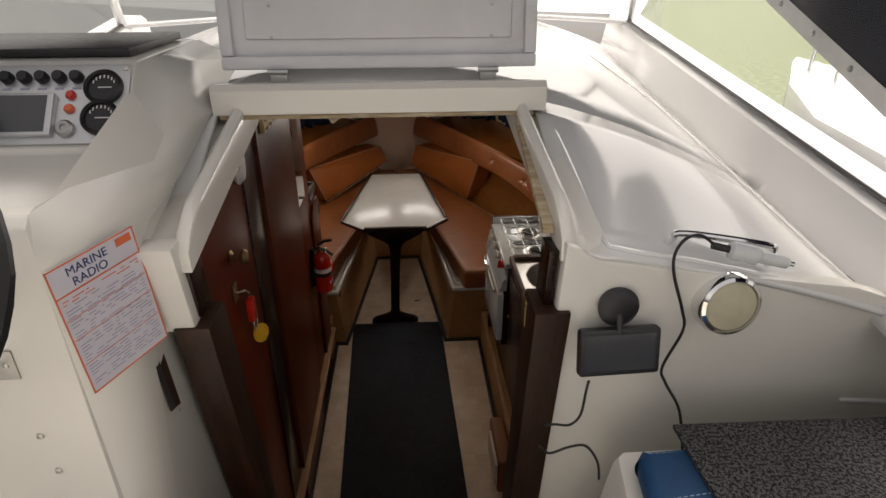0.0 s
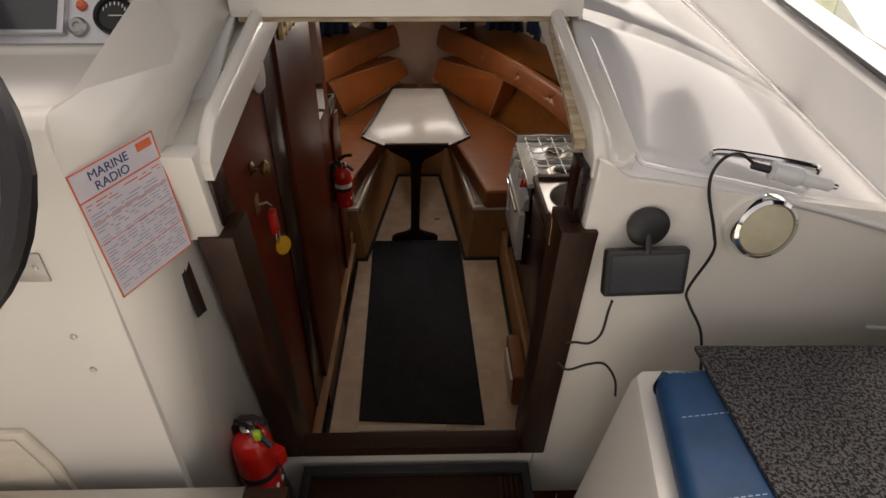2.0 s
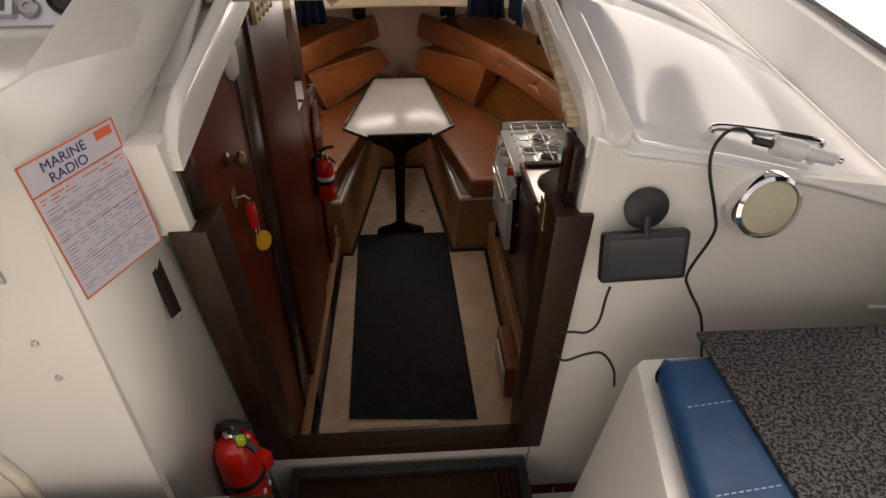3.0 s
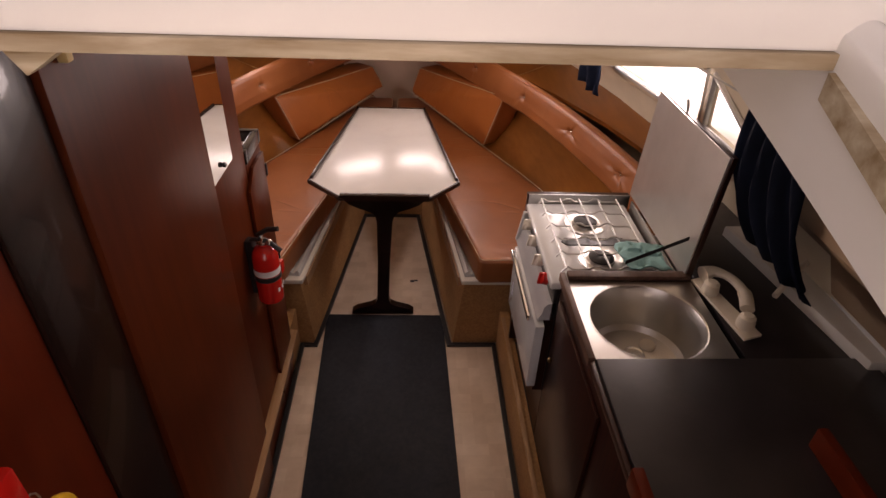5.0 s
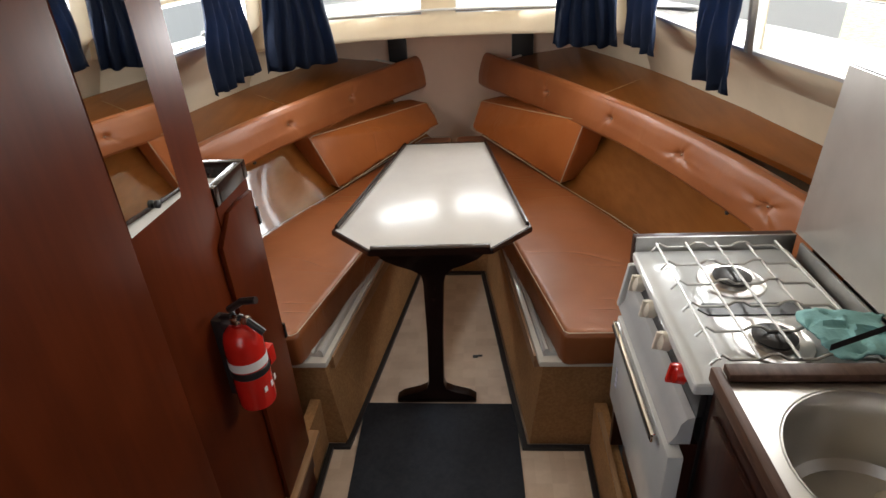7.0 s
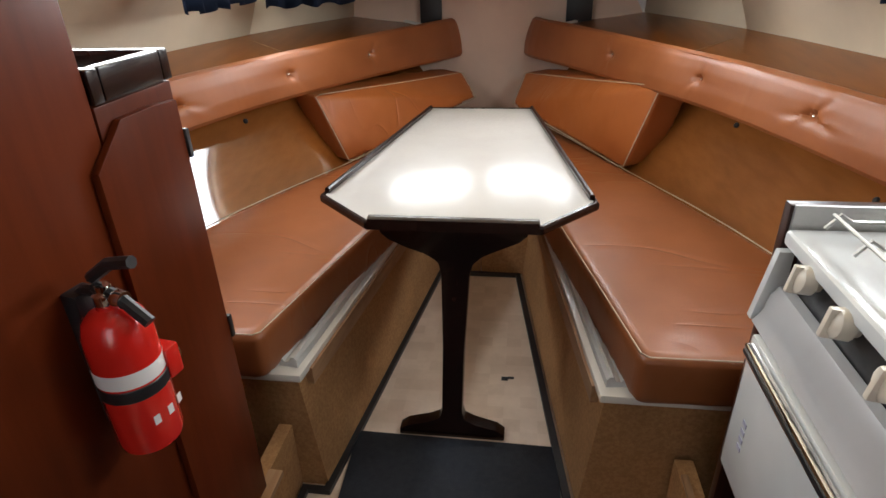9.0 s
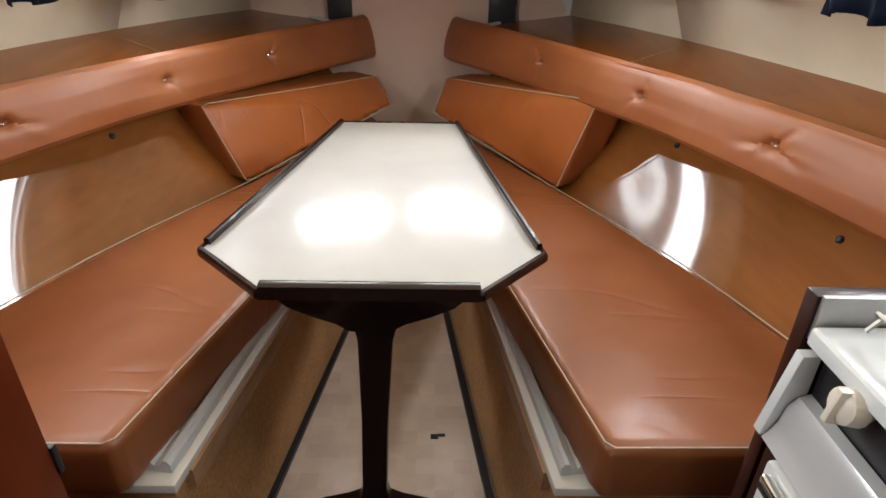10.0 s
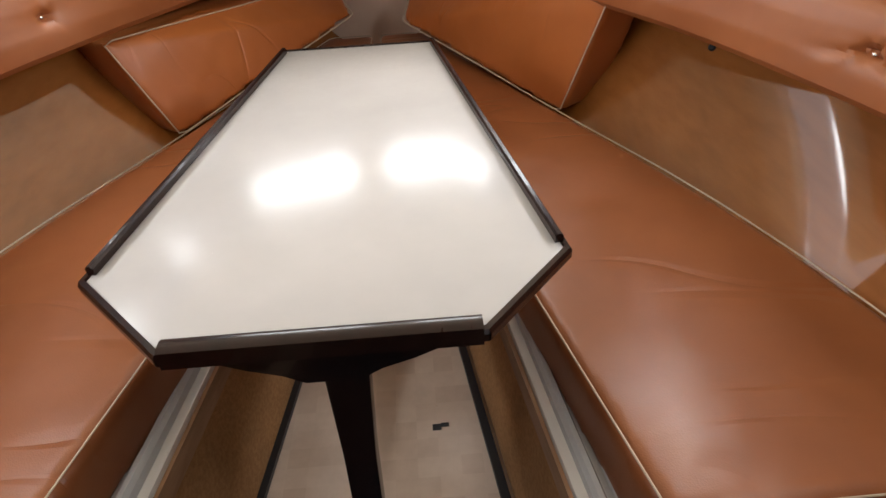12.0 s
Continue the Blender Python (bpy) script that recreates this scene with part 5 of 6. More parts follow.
def windscreen():
    th = thing("windscreen", (0.0, 1.75, 1.77), "framed windscreen of clear glass with aluminium posts", "windscreen")
    zb = lambda y: 1.57 + 0.130 * (y - 0.03)  # noqa: E731
    for s in (1, -1):
        a0, a1 = Vector((s * 1.045, -0.25, zb(-0.25))), Vector((s * 1.045, 1.66, zb(1.66)))
        b0, b1 = Vector((s * 0.98, -0.05, 2.02)), Vector((s * 0.93, 1.30, 2.18))
        c1, d1 = Vector((s * 0.42, 1.98, 1.80)), Vector((s * 0.38, 1.62, 2.20))
        part("bottom_frame", bm_tube([a0, a1], 0.012, 6), ALU, th)
        part("seal", bm_tube([a0 + Vector((-s * 0.012, 0, 0.01)), a1 + Vector((-s * 0.012, 0, 0.01))], 0.006, 6), BLACK, th)
        part("corner_post", bm_tube([a1, b1], 0.018, 8), ALU, th)
        part("bottom_frame", bm_tube([a1, c1, Vector((0, 2.05, 1.81))], 0.011, 6), ALU, th)
        part("screen_post", bm_tube([c1, d1], 0.012, 8), ALU, th)
        for quad in ((a0, a1, b1, b0), (a1, c1, d1, b1), (c1, Vector((0, 2.05, 1.81)), Vector((0, 1.68, 2.21)), d1)):
            bm = bmesh.new()
            bm.faces.new([bm.verts.new(p) for p in quad])
            pane = part("pane", bm, GLASS, th)
            pane.visible_shadow = False
    return th


windscreen()


def canopy():
    th = thing("canopy", (0.0, -1.0, 2.4), "navy canvas cockpit canopy with pale snap-studded edge", "canopy")
    for s in (1, -1):
        a, b = Vector((s * 1.005, 0.60, 1.935)), Vector((s * 1.005, 0.0, 1.716))
        part("flap", bm_loft([[a, b, Vector((s * 1.005, -0.45, 1.58))], [a + Vector((0, 0, 0.45)), b + Vector((0, 0, 0.6)), Vector((s * 1.005, -0.45, 2.3))]]), NAVY_CANVAS, th)
        band = part("edge_band", bm_loft([[p + Vector((-s * 0.004, 0, q)) for p in (a, b, Vector((s * 1.005, -0.45, 1.58)))] for q in (-0.012, 0.03)]), LABEL_WHITE, th, "pale webbing edge")
        for k in range(7):
            p = a.lerp(b, 0.12 + k * 0.24)
            part("snap", bm_lathe([(0.007, 0), (0.006, 0.004), (0.0005, 0.005)], frame_of(p + Vector((-s * 0.005, 0, 0.012)), (-s, 0, 0)), 10), STEEL_DULL, band)
    # unseen roof behind the windscreen, its aft edge cut to shade the cockpit
    ribs = []
    for y, half, edge, crown in ((1.50, 0.55, 2.20, 2.215), (1.30, 0.93, 2.185, 2.24), (0.9, 0.98, 2.19, 2.30), (0.5, 1.0, 2.20, 2.34), (0.14, 1.01, 2.20, 2.355)):
        ribs.append([(half * u, y + 0.16 * (1 - u * u) * (y > 1), crown + (edge - crown) * u * u + 0.004 * math.sin(9 * u + 5 * y)) for u in [i / 6 - 1 for i in range(13)]])
    roof = part("roof", bm_loft(ribs), NAVY_CANVAS, th)
    roof.modifiers.new("thick", "SOLIDIFY").thickness = 0.004
    return th


canopy()

# cockpit floor, sides and stern, which close the place behind the walker
structure("cockpit_floor", bm_box(-1.22, -2.6, 0.34, 1.22, 0.10, 0.40, 0), GELCOAT, "white moulded cockpit floor")
structure("wall_stern", bm_box(-1.22, -2.64, 0.40, 1.22, -2.60, 1.35, 0), GELCOAT, "white moulded stern wall")
for s in (1, -1):
    structure("cockpit_side", bm_box(s * 1.22 - 0.02, -2.6, 0.40, s * 1.22 + 0.02, -0.05, 1.45, 0), GELCOAT, "white moulded cockpit side")


# ---- helm console ----
def helm_console():
    th = thing("helm_console", (-0.8, 0.0, 0.40), "white moulded helm console", "console")
    x_l = -1.2
    prof = [(-0.205, 0.41), (-0.205, 1.70), (-0.19, 1.716), (-0.17, 1.720), (0.105, 1.710), (0.120, 1.720), (0.222, 1.842), (0.245, 1.850), (0.58, 1.850), (0.62, 1.80), (0.62, 1.62), (0.016, 1.45), (0.016, 0.41)]
    part("body", bm_prism(prof, x_l, -0.406, "x", 0.006), GELCOAT, th)
    # right flank, angled in to the companionway, rolling over into the slope up to the hatch coaming
    bm = bmesh.new()
    lo = [bm.verts.new(p) for p in ((-0.4055, -0.175, 0.41), (-0.322, 0.105, 0.41))]
    P = [bm.verts.new(p) for p in ((-0.4055, -0.205, 1.66), (-0.4055, -0.19, 1.716), (-0.4055, 0.12, 1.716), (-0.4055, 0.235, 1.846), (-0.4055, 0.60, 1.846))]
    Q = [bm.verts.new(p) for p in ((-0.340, BY - 0.013, 1.60), (-0.334, BY + 0.02, 1.632), (-0.322, 0.12, 1.664), (-0.315, 0.30, 1.722), (-0.31, 0.60, 1.80))]
    bm.faces.new((lo[0], lo[1], Q[0], P[0]))
    for i in range(4):
        bm.faces.new((P[i], Q[i], Q[i + 1], P[i + 1]))
    bmesh.ops.recalc_face_normals(bm, faces=bm.faces[:])
    bm.transform(Matrix.Translation(-BASE[th]))
    flank = link("flank", bm, GELCOAT, 80)
    flank.parent = th
    sol = flank.modifiers.new("thick", "SOLIDIFY")
    sol.thickness, sol.offset = 0.008, -1
    core_lo = [(-0.41, -0.160, 0.41), (-0.326, 0.115, 0.41), (-0.326, 0.19, 0.41), (-0.41, 0.19, 0.41)]
    core_hi = [(-0.41, -0.190, 1.63), (-0.349, BY - 0.01, 1.585), (-0.349, 0.02, 1.585), (-0.41, 0.02, 1.63)]
    core_top = [(-0.41, -0.180, 1.700), (-0.352, BY + 0.03, 1.628), (-0.345, 0.30, 1.70), (-0.41, 0.24, 1.82)]
    part("core", bm_loft([core_lo, core_hi, core_top], True, True), GELCOAT, th)
    part("jamb", raked(bm_box(-0.348, BY - 0.006, 1.425, -0.288, 0.004, 1.60, 0.006)), GELCOAT, th)
    part("hood", bm_box(-1.2, 0.27, 1.852, -0.43, 0.56, 1.868, 0.004), BLACK, th, "black dash mat on the console top")
    return th


helm_console()


def instrument_panel():
    o, upv = Vector((-0.408, 0.121, 1.722)), Vector((0, 0.102, 0.122)).normalized()
    m = frame_of(o, (0, -0.122, 0.102), upv) @ pose(0, 0, 0.004)
    th = thing("instrument_panel", o, "grey metal instrument panel with gauges, screen and push buttons", "instrument panel")
    part("plate", placed(bm_box(-0.62, 0.0, -0.003, 0.0, 0.156, 0.003, 0.002), m), ALU, th)
    for v in (0.107, 0.047):
        g = part("gauge", placed(bm_lathe([(0.034, 0.003), (0.034, 0.012), (0.030, 0.016), (0.027, 0.012), (0.027, 0.008), (0.0005, 0.008)], Matrix.Translation((-0.043, v, 0)), 28), m), BLACK, th, "round black gauge")
        part("needle", placed(bm_box(-0.052, v - 0.002, 0.0085, -0.028, v, 0.0095, 0), m), LABEL_WHITE, g)
        for k in range(7):
            a = radians(30 + 20 * k)
            part("tick", placed(bm_box(-0.043 + 0.021 * math.cos(a) - 0.001, v + 0.021 * math.sin(a) - 0.003, 0.0085, -0.043 + 0.021 * math.cos(a) + 0.001, v + 0.021 * math.sin(a) + 0.003, 0.0093, 0), m), LABEL_WHITE, g)
    for k in range(12):
        b = part("push_button", placed(bm_lathe([(0.0115, 0.003), (0.0115, 0.012), (0.009, 0.018), (0.0005, 0.018)], Matrix.Translation((-0.092 - 0.0305 * k, 0.128, 0)), 16), m), BLACK, th)
        part("caption", placed(bm_box(-0.100 - 0.0305 * k, 0.106, 0.003, -0.084 - 0.0305 * k, 0.110, 0.0036, 0), m), GREY_INK, th)
    for v, mt, nm in ((0.093, RED, "red_lamp"), (0.066, ORANGE_INK, "amber_lamp")):
        part(nm, placed(bm_lathe([(0.009, 0.003), (0.009, 0.008), (0.006, 0.012), (0.0005, 0.013)], Matrix.Translation((-0.100, v, 0)), 14), m), mt, th, "small red lamp" if mt is RED else "small amber lamp")
    k = part("key_switch", placed(bm_lathe([(0.016, 0.003), (0.016, 0.012), (0.012, 0.016), (0.006, 0.016), (0.005, 0.013), (0.0005, 0.013)], Matrix.Translation((-0.102, 0.026, 0)), 20), m), STEEL_DULL, th, "grey key switch")
    part("display", placed(bm_box(-0.265, 0.012, 0.003, -0.123, 0.094, 0.016, 0.004), m), ALU, th, "display with pale bezel")
    part("screen", placed(bm_box(-0.258, 0.018, 0.0162, -0.134, 0.088, 0.0172, 0), m), SCREEN, th, "dark screen")
    for u, v in ((-0.008, 0.147), (-0.008, 0.010)):
        part("screw", placed(bm_lathe([(0.006, 0.003), (0.005, 0.006), (0.0005, 0.0065)], Matrix.Translation((u, v, 0)), 10), m), STEEL, th)
    return th


instrument_panel()


def placard():
    A, B = Vector((-0.405, -0.203, 0)), Vector((-0.336, BY - 0.016, 0))
    d = (B - A).normalized()
    nrm = Vector((d.y, -d.x, 0))
    c = Vector((-0.374, -0.129, 0)) + nrm * 0.007
    m = frame_of((c.x, c.y, 1.531), nrm) @ pose(0, 0, 0, 0, 0, 4)
    th = thing("radio_placard", (c.x, c.y, 1.531), "white marine radio placard with orange border on the console", "placard")
    w, h = 0.0755, 0.109
    part("sheet", placed(bm_box(-w, -h, -0.001, w, h, 0.0, 0), m), PAPER, th)
    e = 0.0025
    for x0, y0, x1, y1 in ((-w, -h, w, -h + e), (-w, h - e, w, h), (-w, -h, -w + e, h), (w - e, -h, w, h), (-w, h - 0.047, w, h - 0.0445)):
        part("border", placed(bm_box(x0, y0, 0.0002, x1, y1, 0.0006, 0), m), ORANGE_INK, th)
    letters("MARINE", 0.0195, BLUE_INK, th, m @ pose(-0.012, h - 0.016, 0.0005))
    letters("RADIO", 0.0195, BLUE_INK, th, m @ pose(-0.012, h - 0.034, 0.0005))
    part("emblem", placed(bm_box(0.040, h - 0.020, 0.0002, 0.068, h - 0.007, 0.0006, 0), m), ORANGE_INK, th)
    random.seed(3)
    y = h - 0.055
    k = 0
    while y > -h + 0.012:
        x = -w + 0.008
        while x < w - 0.012:
            ln = random.uniform(0.004, 0.03)
            if random.random() < 0.85:
                part("print_line", placed(bm_box(x, y, 0.0002, min(x + ln, w - 0.008), y + 0.0015, 0.0005, 0), m), (ORANGE_INK if k < 2 else GREY_INK), th)
            x += ln + random.uniform(0.003, 0.012)
        y -= 0.0055
        k += 1
    for yy in (h - 0.085, -0.01, -0.055):
        part("rule", placed(bm_box(-w + 0.004, yy, 0.0002, w - 0.004, yy + 0.0009, 0.0006, 0), m), ORANGE_INK, th)
    # slot with two screws beside the placard
    c2 = Vector((-0.354, -0.068, 0)) + nrm * 0.007
    m2 = frame_of((c2.x, c2.y, 1.338), nrm + Vector((0, 0, 0.10)))
    sl = thing("bolt_slot", (c2.x, c2.y, 1.295), "narrow brown slot cut in the console side", "slot")
    part("recess", placed(bm_box(-0.012, -0.056, -0.001, 0.012, 0.056, 0.001, 0), m2), TRIM_WOOD, sl)
    # black strip painted in for the shade along one side of the slot
    part("recess_shade", placed(bm_box(-0.012, -0.056, 0.001, -0.002, 0.056, 0.0022, 0), m2), BLACK, sl)
    for v in (0.066, -0.066):
        part("screw", placed(bm_lathe([(0.004, 0), (0.003, 0.003), (0.0005, 0.0035)], m2 @ pose(0.004, v, 0), 8)
                             , Matrix()), STEEL_DULL, sl)
    return th


placard()


def steering_wheel():
    m = frame_of((-0.545, -0.36, 1.715), (0.0, -1, 0.45))
    th = thing("steering_wheel", (-0.545, -0.36, 1.715), "black steering wheel with thick round rim", "steering wheel")
    r = 0.20
    part("rim", placed(bm_tube([(r * math.cos(2 * math.pi * i / 40), r * math.sin(2 * math.pi * i / 40), 0) for i in range(40)], 0.017, 10, True), m), BLACK, th)
    part("hub", placed(bm_lathe([(0.05, -0.02), (0.05, 0.0), (0.03, 0.012), (0.0005, 0.013)], Matrix(), 20), m), BLACK, th)
    for k in range(3):
        a = radians(90 + 120 * k)
        part("spoke", placed(bm_tube([(0.04 * math.cos(a), 0.04 * math.sin(a), -0.01), (r * math.cos(a), r * math.sin(a), 0)], 0.010, 8), m), STEEL, th)
    part("shaft", placed(bm_tube([(0, 0, -0.02), (0, 0, -0.16)], 0.022, 12), m), BLACK, th)
    return th


steering_wheel()

# metal plate, screws and an access cover on the console's aft face
th = thing("metal_plate", (-0.60, -0.211, 1.42), "dull steel plate screwed to the console", "plate")
part("plate", bm_box(-0.62, -0.209, 1.462, -0.484, -0.2055, 1.512, 0.001), STEEL_DULL, th)
part("screw", bm_lathe([(0.005, 0), (0.004, 0.002), (0.0005, 0.003)], frame_of((-0.497, -0.2092, 1.488), (0, -1, 0)), 10), STEEL, th)
for x, z in ((-0.491, 1.349), (-0.484, 1.275)):
    solid("console_screw", bm_lathe([(0.006, 0), (0.005, 0.003), (0.0005, 0.004)], frame_of((x, -0.2055, z), (0, -1, 0)), 10), STEEL, "small steel screw in the white console", "screw", "console screws")
th = thing("access_cover", (-0.75, -0.22, 1.0), "cream plastic access cover on the console", "cover")
part("frame", bm_prism([(-0.95, 0.90), (-0.62, 0.90), (-0.625, 1.03), (-0.655, 1.128), (-0.95, 1.128)], -0.218, -0.2055, "y", 0.004), IVORY, th)
part("lid", bm_prism([(-0.93, 0.91), (-0.64, 0.91), (-0.645, 1.025), (-0.672, 1.113), (-0.93, 1.113)], -0.223, -0.2185, "y", 0.003), IVORY, th)

extinguisher((-0.322, -0.065, 0.705), 0.046, 0.285, 62, 0.02, "red fire extinguisher with lime safety tag low on the console", RED)
solid("lime_tag", bm_box(-0.300, -0.100, 0.945, -0.284, -0.086, 0.968, 0.004), LIME, "lime green plastic safety tag on the extinguisher", "tag")

# footrest at the helm and step below the companionway
th = thing("helm_footrest", (-0.45, -0.4, 0.40), "wooden helm footrest topped with bright tread plate", "footrest")
part("box", bm_box(-0.80, -0.62, 0.40, -0.19, -0.245, 0.997, 0.004), TRIM_WOOD, th)
part("tread_plate", bm_box(-0.78, -0.60, 0.9975, -0.27, -0.248, 1.003, 0.001), STEEL, th, "bright aluminium tread plate")


def step():
    th = thing("companionway_step", (0.04, -0.2, 0.40), "brown companionway step box with black rubber edging", "step")
    part("box", bm_box(-0.25, -0.40, 0.40, 0.33, 0.06, 0.585, 0.004), TRIM_WOOD, th)
    part("edging", bm_box(-0.268, 0.055, 0.587, 0.348, 0.082, 0.606, 0.003), BLACK, th, "black rubber edging")
    for x0, x1 in ((-0.268, -0.245), (0.325, 0.348)):
        part("edging", bm_box(x0, -0.40, 0.587, x1, 0.054, 0.606, 0.003), BLACK, th)
    for k in range(4):
        part("tread", bm_box(0.262 + 0.014 * k, -0.38, 0.5865, 0.270 + 0.014 * k, 0.05, 0.594, 0.002), TRIM_WOOD, th, "ribbed tread strip")
    return th


step()


# ---- passenger side fittings ----
def round_speaker():
    m = frame_of((0.670, BY - 0.012, 1.452), (0.03, -1, 0.12))
    th = thing("deck_speaker", (0.69, BY - 0.008, 1.452), "round chrome speaker with yellowed grille on the bulkhead", "speaker")
    part("bezel", placed(bm_lathe([(0.061, -0.012), (0.061, 0.006), (0.056, 0.018), (0.050, 0.022), (0.048, 0.014)], Matrix(), 36), m), CHROME, th, "chrome rim")
    part("grille", placed(bm_lathe([(0.049, 0.008), (0.047, 0.018), (0.035, 0.023), (0.0005, 0.025)], Matrix(), 36), m), SPEAKER_CREAM, th, "yellowed grille")
    return th


round_speaker()


def navigator():
    th = thing("navigation_unit", (0.485, BY - 0.02, 1.33), "black dash navigation screen on a suction mount", "navigator")
    part("suction_cup", bm_lathe([(0.036, -0.002), (0.038, 0.008), (0.030, 0.014), (0.016, 0.018), (0.0005, 0.018)], frame_of((0.467, BY - 0.011, 1.454), (0, -1, 0.1)), 24), BLACK, th, "black suction cup")
    part("arm", bm_tube([(0.467, BY - 0.025, 1.445), (0.469, BY - 0.035, 1.41)], 0.007, 8), BLACK, th)
    m = frame_of((0.471, BY - 0.036, 1.372), (0.04, -1, 0.22))
    part("case", placed(bm_box(-0.076, -0.045, -0.012, 0.076, 0.045, 0.012, 0.008, 3), m), BLACK, th)
    part("screen", placed(bm_box(-0.065, -0.034, 0.0122, 0.065, 0.036, 0.0132, 0), m), SCREEN, th, "dark screen")
    return th


navigator()
y_c = BY - 0.012
solid("navigator_cable", bm_tube(smooth([(0.425, y_c - 0.02, 1.30), (0.43, y_c, 1.26), (0.425, y_c, 1.20), (0.405, y_c, 1.175), (0.375, y_c, 1.178), (0.35, y_c - 0.01, 1.185)], 6), 0.0028, 6), BLACK, "thin black cable from the navigation screen", "cable")
solid("loose_cable", bm_tube(smooth([(0.345, y_c - 0.01, 1.13), (0.37, y_c, 1.10), (0.41, y_c, 1.115), (0.445, y_c, 1.115), (0.47, y_c - 0.01, 1.08), (0.475, y_c - 0.02, 1.04)], 6), 0.0028, 6), BLACK, "thin black cable across the bulkhead", "cable")


def grab_handle():
    th = thing("grab_handle", (0.66, BY - 0.01, 1.53), "chrome grab handle on the dash edge", "handle")
    part("bar", bm_tube(smooth([(0.563, 0.02, 1.528), (0.572, 0.0, 1.560), (0.592, -0.005, 1.572), (0.735, -0.02, 1.552), (0.755, -0.02, 1.540), (0.757, -0.01, 1.505)], 5), 0.007, 10), CHROME, th)
    part("foot", bm_lathe([(0.014, 0), (0.013, 0.004), (0.0005, 0.006)], Matrix.Translation((0.555, 0.02, 1.524)), 14), CHROME, th)
    return th


grab_handle()
th = thing("car_charger", (0.70, -0.05, 1.55), "white plug-in charger with black plug lying on the handle", "charger")
ax = frame_of((0.655, -0.045, 1.558), (1, -0.15, -0.22))
part("body", placed(bm_lathe([(0.010, 0.0), (0.0165, 0.004), (0.017, 0.05), (0.012, 0.056), (0.011, 0.105), (0.006, 0.11), (0.0005, 0.111)], Matrix(), 18), ax), ENAMEL, th, "white plastic charger")
part("tip", placed(bm_lathe([(0.005, 0.108), (0.005, 0.118), (0.0005, 0.121)], Matrix(), 10), ax), CHROME, th)
part("plug", placed(bm_tube([(0, 0, 0.002), (0, 0, -0.03)], 0.007, 8), ax), BLACK, th)
part("cable", bm_tube(smooth([(0.63, -0.04, 1.565), (0.605, -0.035, 1.582), (0.575, -0.045, 1.582), (0.553, -0.058, 1.560), (0.556, -0.062, 1.52), (0.585, -0.060, 1.445), (0.598, -0.054, 1.395), (0.578, -0.044, 1.305), (0.594, -0.038, 1.26), (0.64, -0.03, 1.18), (0.655, -0.05, 1.09)], 6), 0.003, 6), BLACK, th, "black charging cable")
solid("deck_wire", bm_tube(smooth([(0.80, 1.35, deck_z(0.8, 1.35) + 0.006), (0.88, 0.9, deck_z(0.88, 0.9) + 0.006), (0.90, 0.5, deck_z(0.9, 0.5) + 0.006), (0.955, 0.1, deck_z(0.955, 0.1) + 0.006), (0.965, -0.03, deck_z(0.965, 0) + 0.006)], 6), 0.003, 6), LABEL_WHITE, "pale cable lying along the dash", "cable")


def passenger_seat():
    th = thing("passenger_seat", (0.8, -0.35, 0.40), "white moulded seat base with blue vinyl cushion", "seat")
    zt = 1.19
    foot = [(0.16, -0.87), (0.37, -0.10), (0.38, -0.09), (1.19, -0.09), (1.19, -0.87)]
    top = [(0.35, -0.85), (0.468, -0.14), (0.482, -0.128), (1.19, -0.125), (1.19, -0.85)]
    part("base", bm_loft([[(*p, 0.40) for p in foot], [(*p, zt - 0.03) for p in top], [(p[0] + 0.006, p[1] - 0.005, zt - 0.014) for p in top]], True, True), GELCOAT, th, "white moulded base")
    cush = part("cushion", bm_prism([(0.39, -0.85), (0.487, -0.19), (0.50, -0.175), (0.64, -0.172), (0.64, -0.85)], zt - 0.013, zt + 0.042, "z", 0.026, 5), BLUE_SEAT, th, "blue stitched vinyl cushion")
    for k in range(4):
        y = -0.29 - 0.15 * k
        x = 0.487 - 0.147 * (-0.19 - y)
        for j in range(9):
            a = Vector((x + 0.022 + 0.011 * j, y + 0.0012 * j, zt + 0.0415))
            part("stitch", bm_tube([a, a + Vector((0.007, 0.0008, 0))], 0.0011, 4), STITCH, cush)
    for j in range(9):
        a = Vector((0.506 + 0.012 * j, -0.190, zt + 0.040))
        part("stitch", bm_tube([a, a + Vector((0.008, 0, 0))], 0.0011, 4), STITCH, cush)
    return th


passenger_seat()
solid("carpet_offcut", bm_prism([(0.572, -0.134), (1.17, -0.142), (1.17, -0.85), (0.580, -0.85)], 1.2335, 1.243, "z", 0.002), CARPET_GREY, "grey looped carpet piece laid over the blue seat", "carpet")

# keys hanging in the heads door
th = thing("key_bunch", (PX + 0.01, 0.44, 1.21), "keys with orange float and yellow round tag hanging in the lock", "keys")
part("hook", bm_tube([(PX + 0.002, 0.42, 1.235), (PX + 0.02, 0.425, 1.24), (PX + 0.024, 0.45, 1.215)], 0.003, 6), STEEL, th)
part("orange_float", bm_box(PX + 0.010, 0.445, 1.125, PX + 0.030, 0.475, 1.195, 0.006), RED, th, "orange-red key float")
part("yellow_tag", bm_lathe([(0.028, -0.002), (0.028, 0.002), (0.0005, 0.0022)], frame_of((PX + 0.022, 0.50, 1.055), (1, -0.6, 0.2)), 20), YELLOW, th, "round yellow key tag")
part("ring", bm_tube([(PX + 0.02, 0.475 + 0.018 * math.cos(a), 1.105 + 0.022 * math.sin(a)) for a in [i * math.pi / 6 for i in range(12)]], 0.0014, 5, True), STEEL, th)

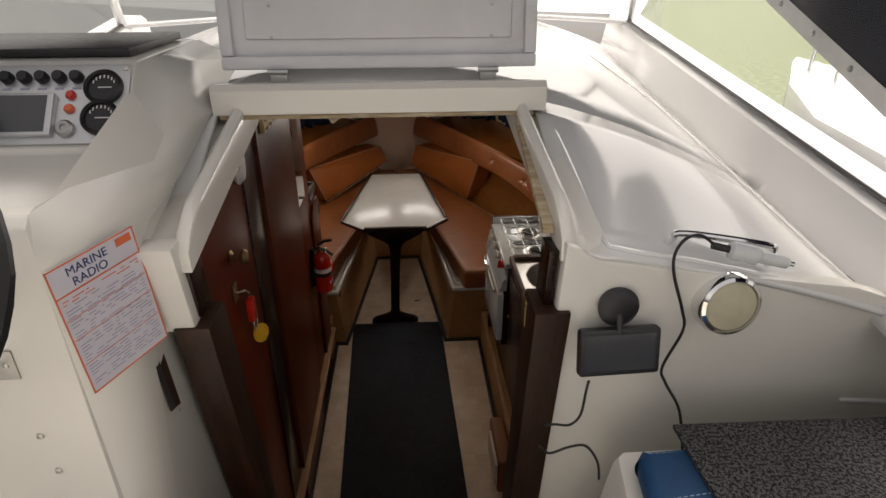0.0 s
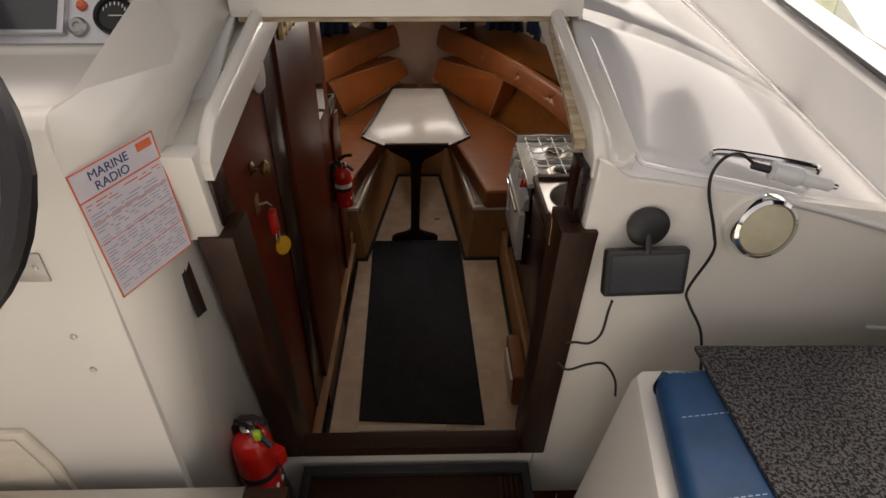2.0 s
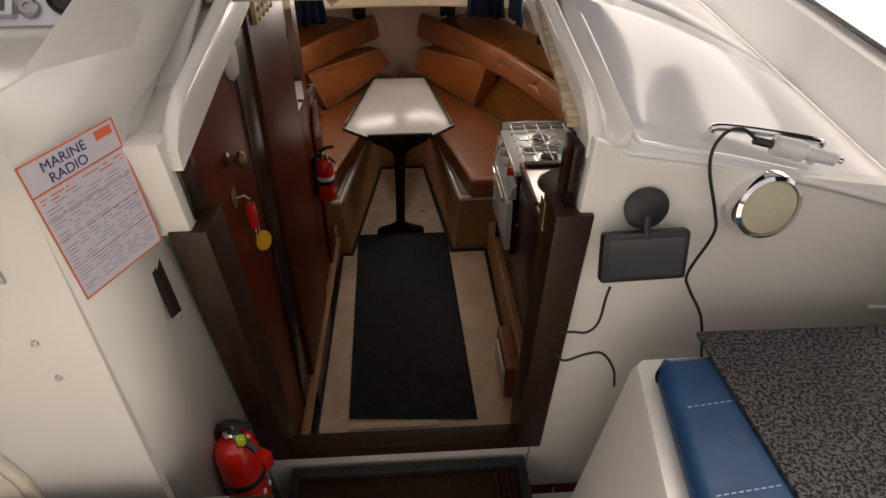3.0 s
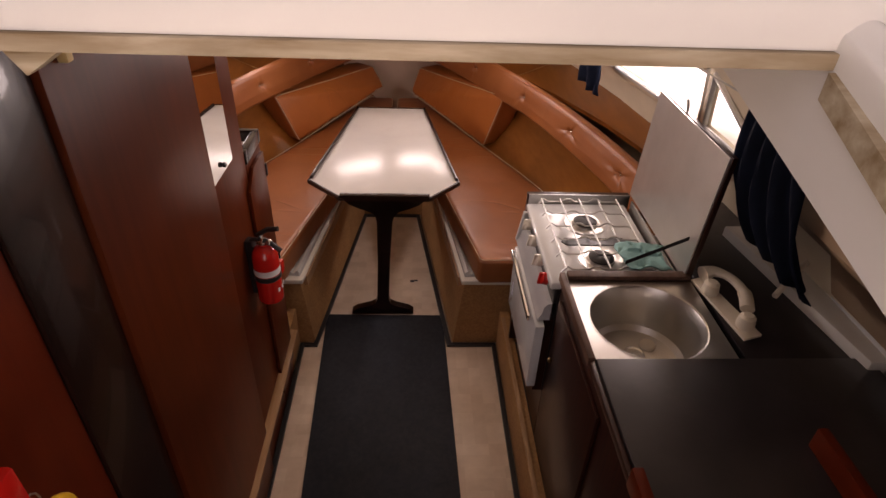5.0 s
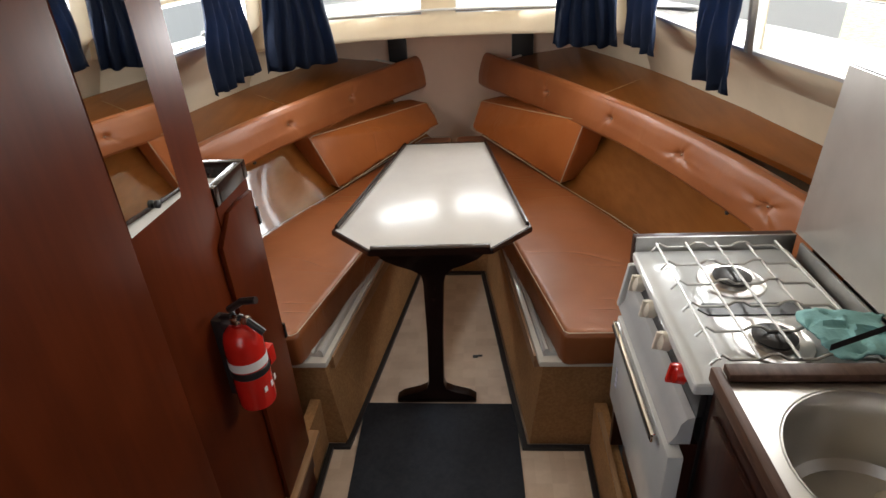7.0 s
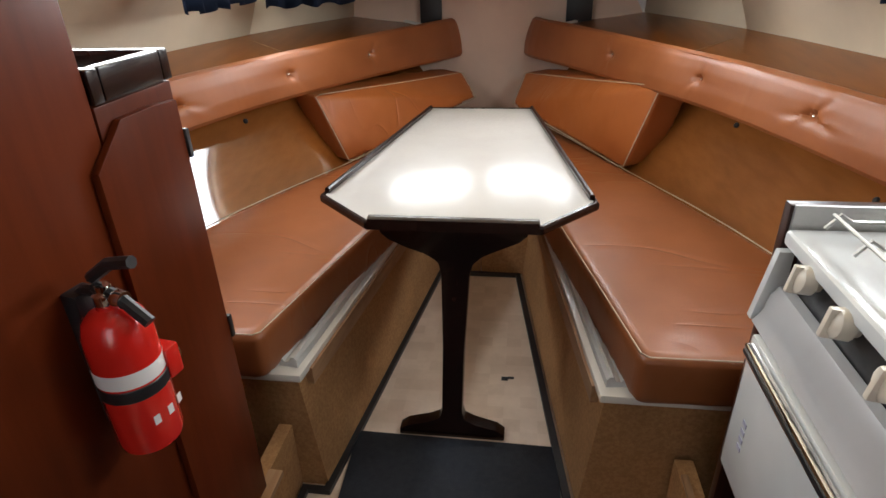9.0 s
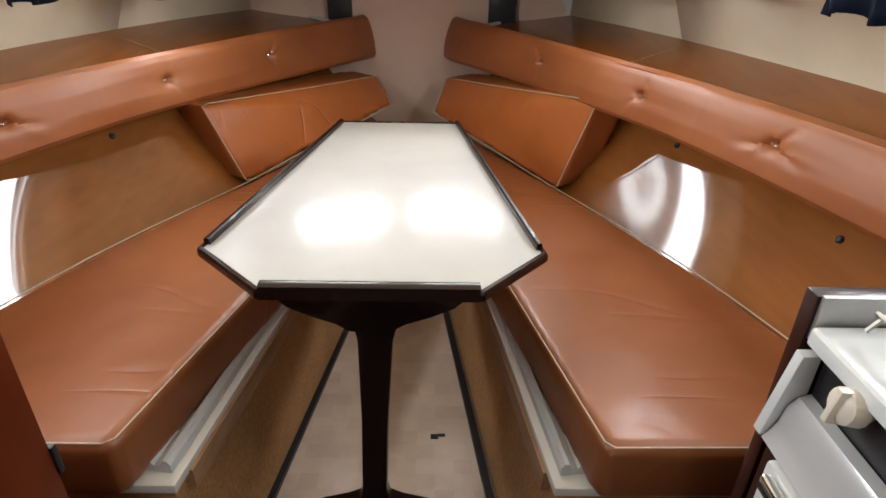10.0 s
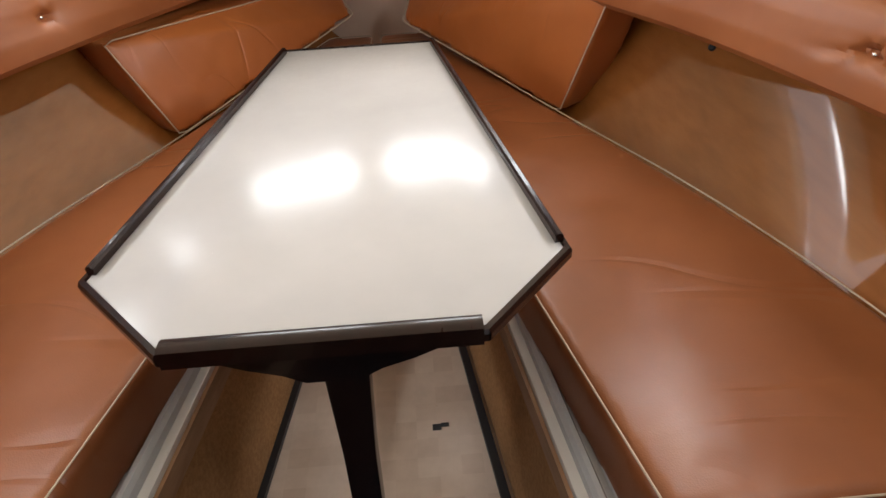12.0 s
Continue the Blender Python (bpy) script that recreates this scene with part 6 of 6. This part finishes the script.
solid("white_oval_light", bm_lathe([(0.045, 0.0), (0.047, 0.008), (0.035, 0.022), (0.0005, 0.026)], frame_of((PX - 0.004, 0.60, 1.53), (1, 0, 0)) @ Matrix.Diagonal((0.7, 1.25, 1, 1)), 24), LABEL_WHITE, "white oval plastic lamp on the heads door", "lamp")

# ---- outside ----
# the boat's own side decks, foredeck and topsides, seen through the cabin windows
for s in (1, -1):
    rows = []
    for y in (-2.6, 0.0, 1.3, 2.1, 2.6, 3.2):
        h = interp(y, HULL_X) + 0.16
        rows.append([(s * (interp(max(y, 0.0), WIN_X) + 0.045), y, 1.155), (s * (h - 0.03), y, 1.125), (s * h, y, 1.13), (s * (h + 0.015), y, 1.09), (s * (h - 0.04), y, 0.5), (s * (h - 0.2), y, -0.5)])
    structure("side_deck", bm_loft(rows[1:]), GELCOAT_OUT, "white moulded side deck and topsides", 0.008)
rows = []
for y, w, z in ((3.19, 1.07, 1.15), (3.6, 0.95, 1.15), (4.1, 0.76, 1.14), (4.6, 0.5, 1.13), (5.1, 0.18, 1.12), (5.25, 0.02, 1.12)):
    rows.append([(-w * 0.8, y + 0.1, -0.5), (-w, y, z - 0.04), (-w + 0.02, y, z), (-w / 2, y, z + 0.03), (0, y, z + 0.04), (w / 2, y, z + 0.03), (w - 0.02, y, z), (w, y, z - 0.04), (w * 0.8, y + 0.1, -0.5)])
structure("foredeck", bm_loft(rows), GELCOAT_OUT, "white moulded foredeck", 0.008)

structure("water", bm_box(-300, -300, -0.6, 300, 300, -0.5, 0), WATER, "grey rippled marina water")
structure("ground", bm_prism([(-400, 9.0), (3.0, 9.5), (12.0, 6.0), (400, -10), (400, 500), (-400, 500)], -0.58, -0.44, "z"), GRASS, "green grassy bank beyond the water")


def moored_boat():
    th = thing("moored_boat", (3.9, 1.9, -0.5), "white moored motor boat with dark cabin window", "boat")
    sec = []
    for y, w, z in ((5.2, 0.05, 1.05), (4.4, 0.55, 0.98), (3.4, 0.95, 0.92), (1.5, 1.2, 0.86), (-1.5, 1.25, 0.8), (-3.0, 1.15, 0.78)):
        sec.append([(4.2 - w, y, z), (4.2 - w * 1.02, y, z - 0.06), (4.2 - w * 0.8, y, -0.5), (4.2 + w * 0.8, y, -0.5), (4.2 + w * 1.02, y, z - 0.06), (4.2 + w, y, z), (4.2 + w * 0.5, y, z + 0.05), (4.2 - w * 0.5, y, z + 0.05)])
    part("hull", bm_loft(sec, True, True), GELCOAT_OUT, th, "white hull and foredeck")
    cab = []
    for y, w, h in ((3.2, 0.35, 0.0), (2.4, 0.6, 0.30), (0.5, 0.75, 0.42), (-1.0, 0.8, 0.5)):
        cab.append([(4.2 - w, y, 0.86), (4.2 - w * 0.85, y, 0.88 + h), (4.2 + w * 0.85, y, 0.88 + h), (4.2 + w, y, 0.86)])
    part("cabin", bm_loft(cab, True, True), GELCOAT_OUT, th)
    part("cabin_window", bm_prism([(-0.9, 1.0), (-0.1, 1.0), (-0.15, 1.16), (-0.85, 1.2)], 3.435, 3.455, "x", 0.004), SCREEN, th, "dark cabin window")
    for y in (4.7, 4.3):
        part("pulpit_post", bm_tube([(4.0, y, 0.95), (4.0, y - 0.05, 1.5)], 0.018, 8), CHROME, th)
    part("pulpit_rail", bm_tube([(3.7, 3.6, 1.42), (4.0, 4.65, 1.5), (4.2, 5.2, 1.55)], 0.016, 8), CHROME, th)
    return th


boat = moored_boat()
copy_thing(boat, Matrix.Translation((-3.6, 8.0, -0.5)) @ Matrix.Rotation(radians(65), 4, "Z") @ Matrix.Scale(1.7, 4) @ Matrix.Translation((-0.3, 0.9, 0.0)))
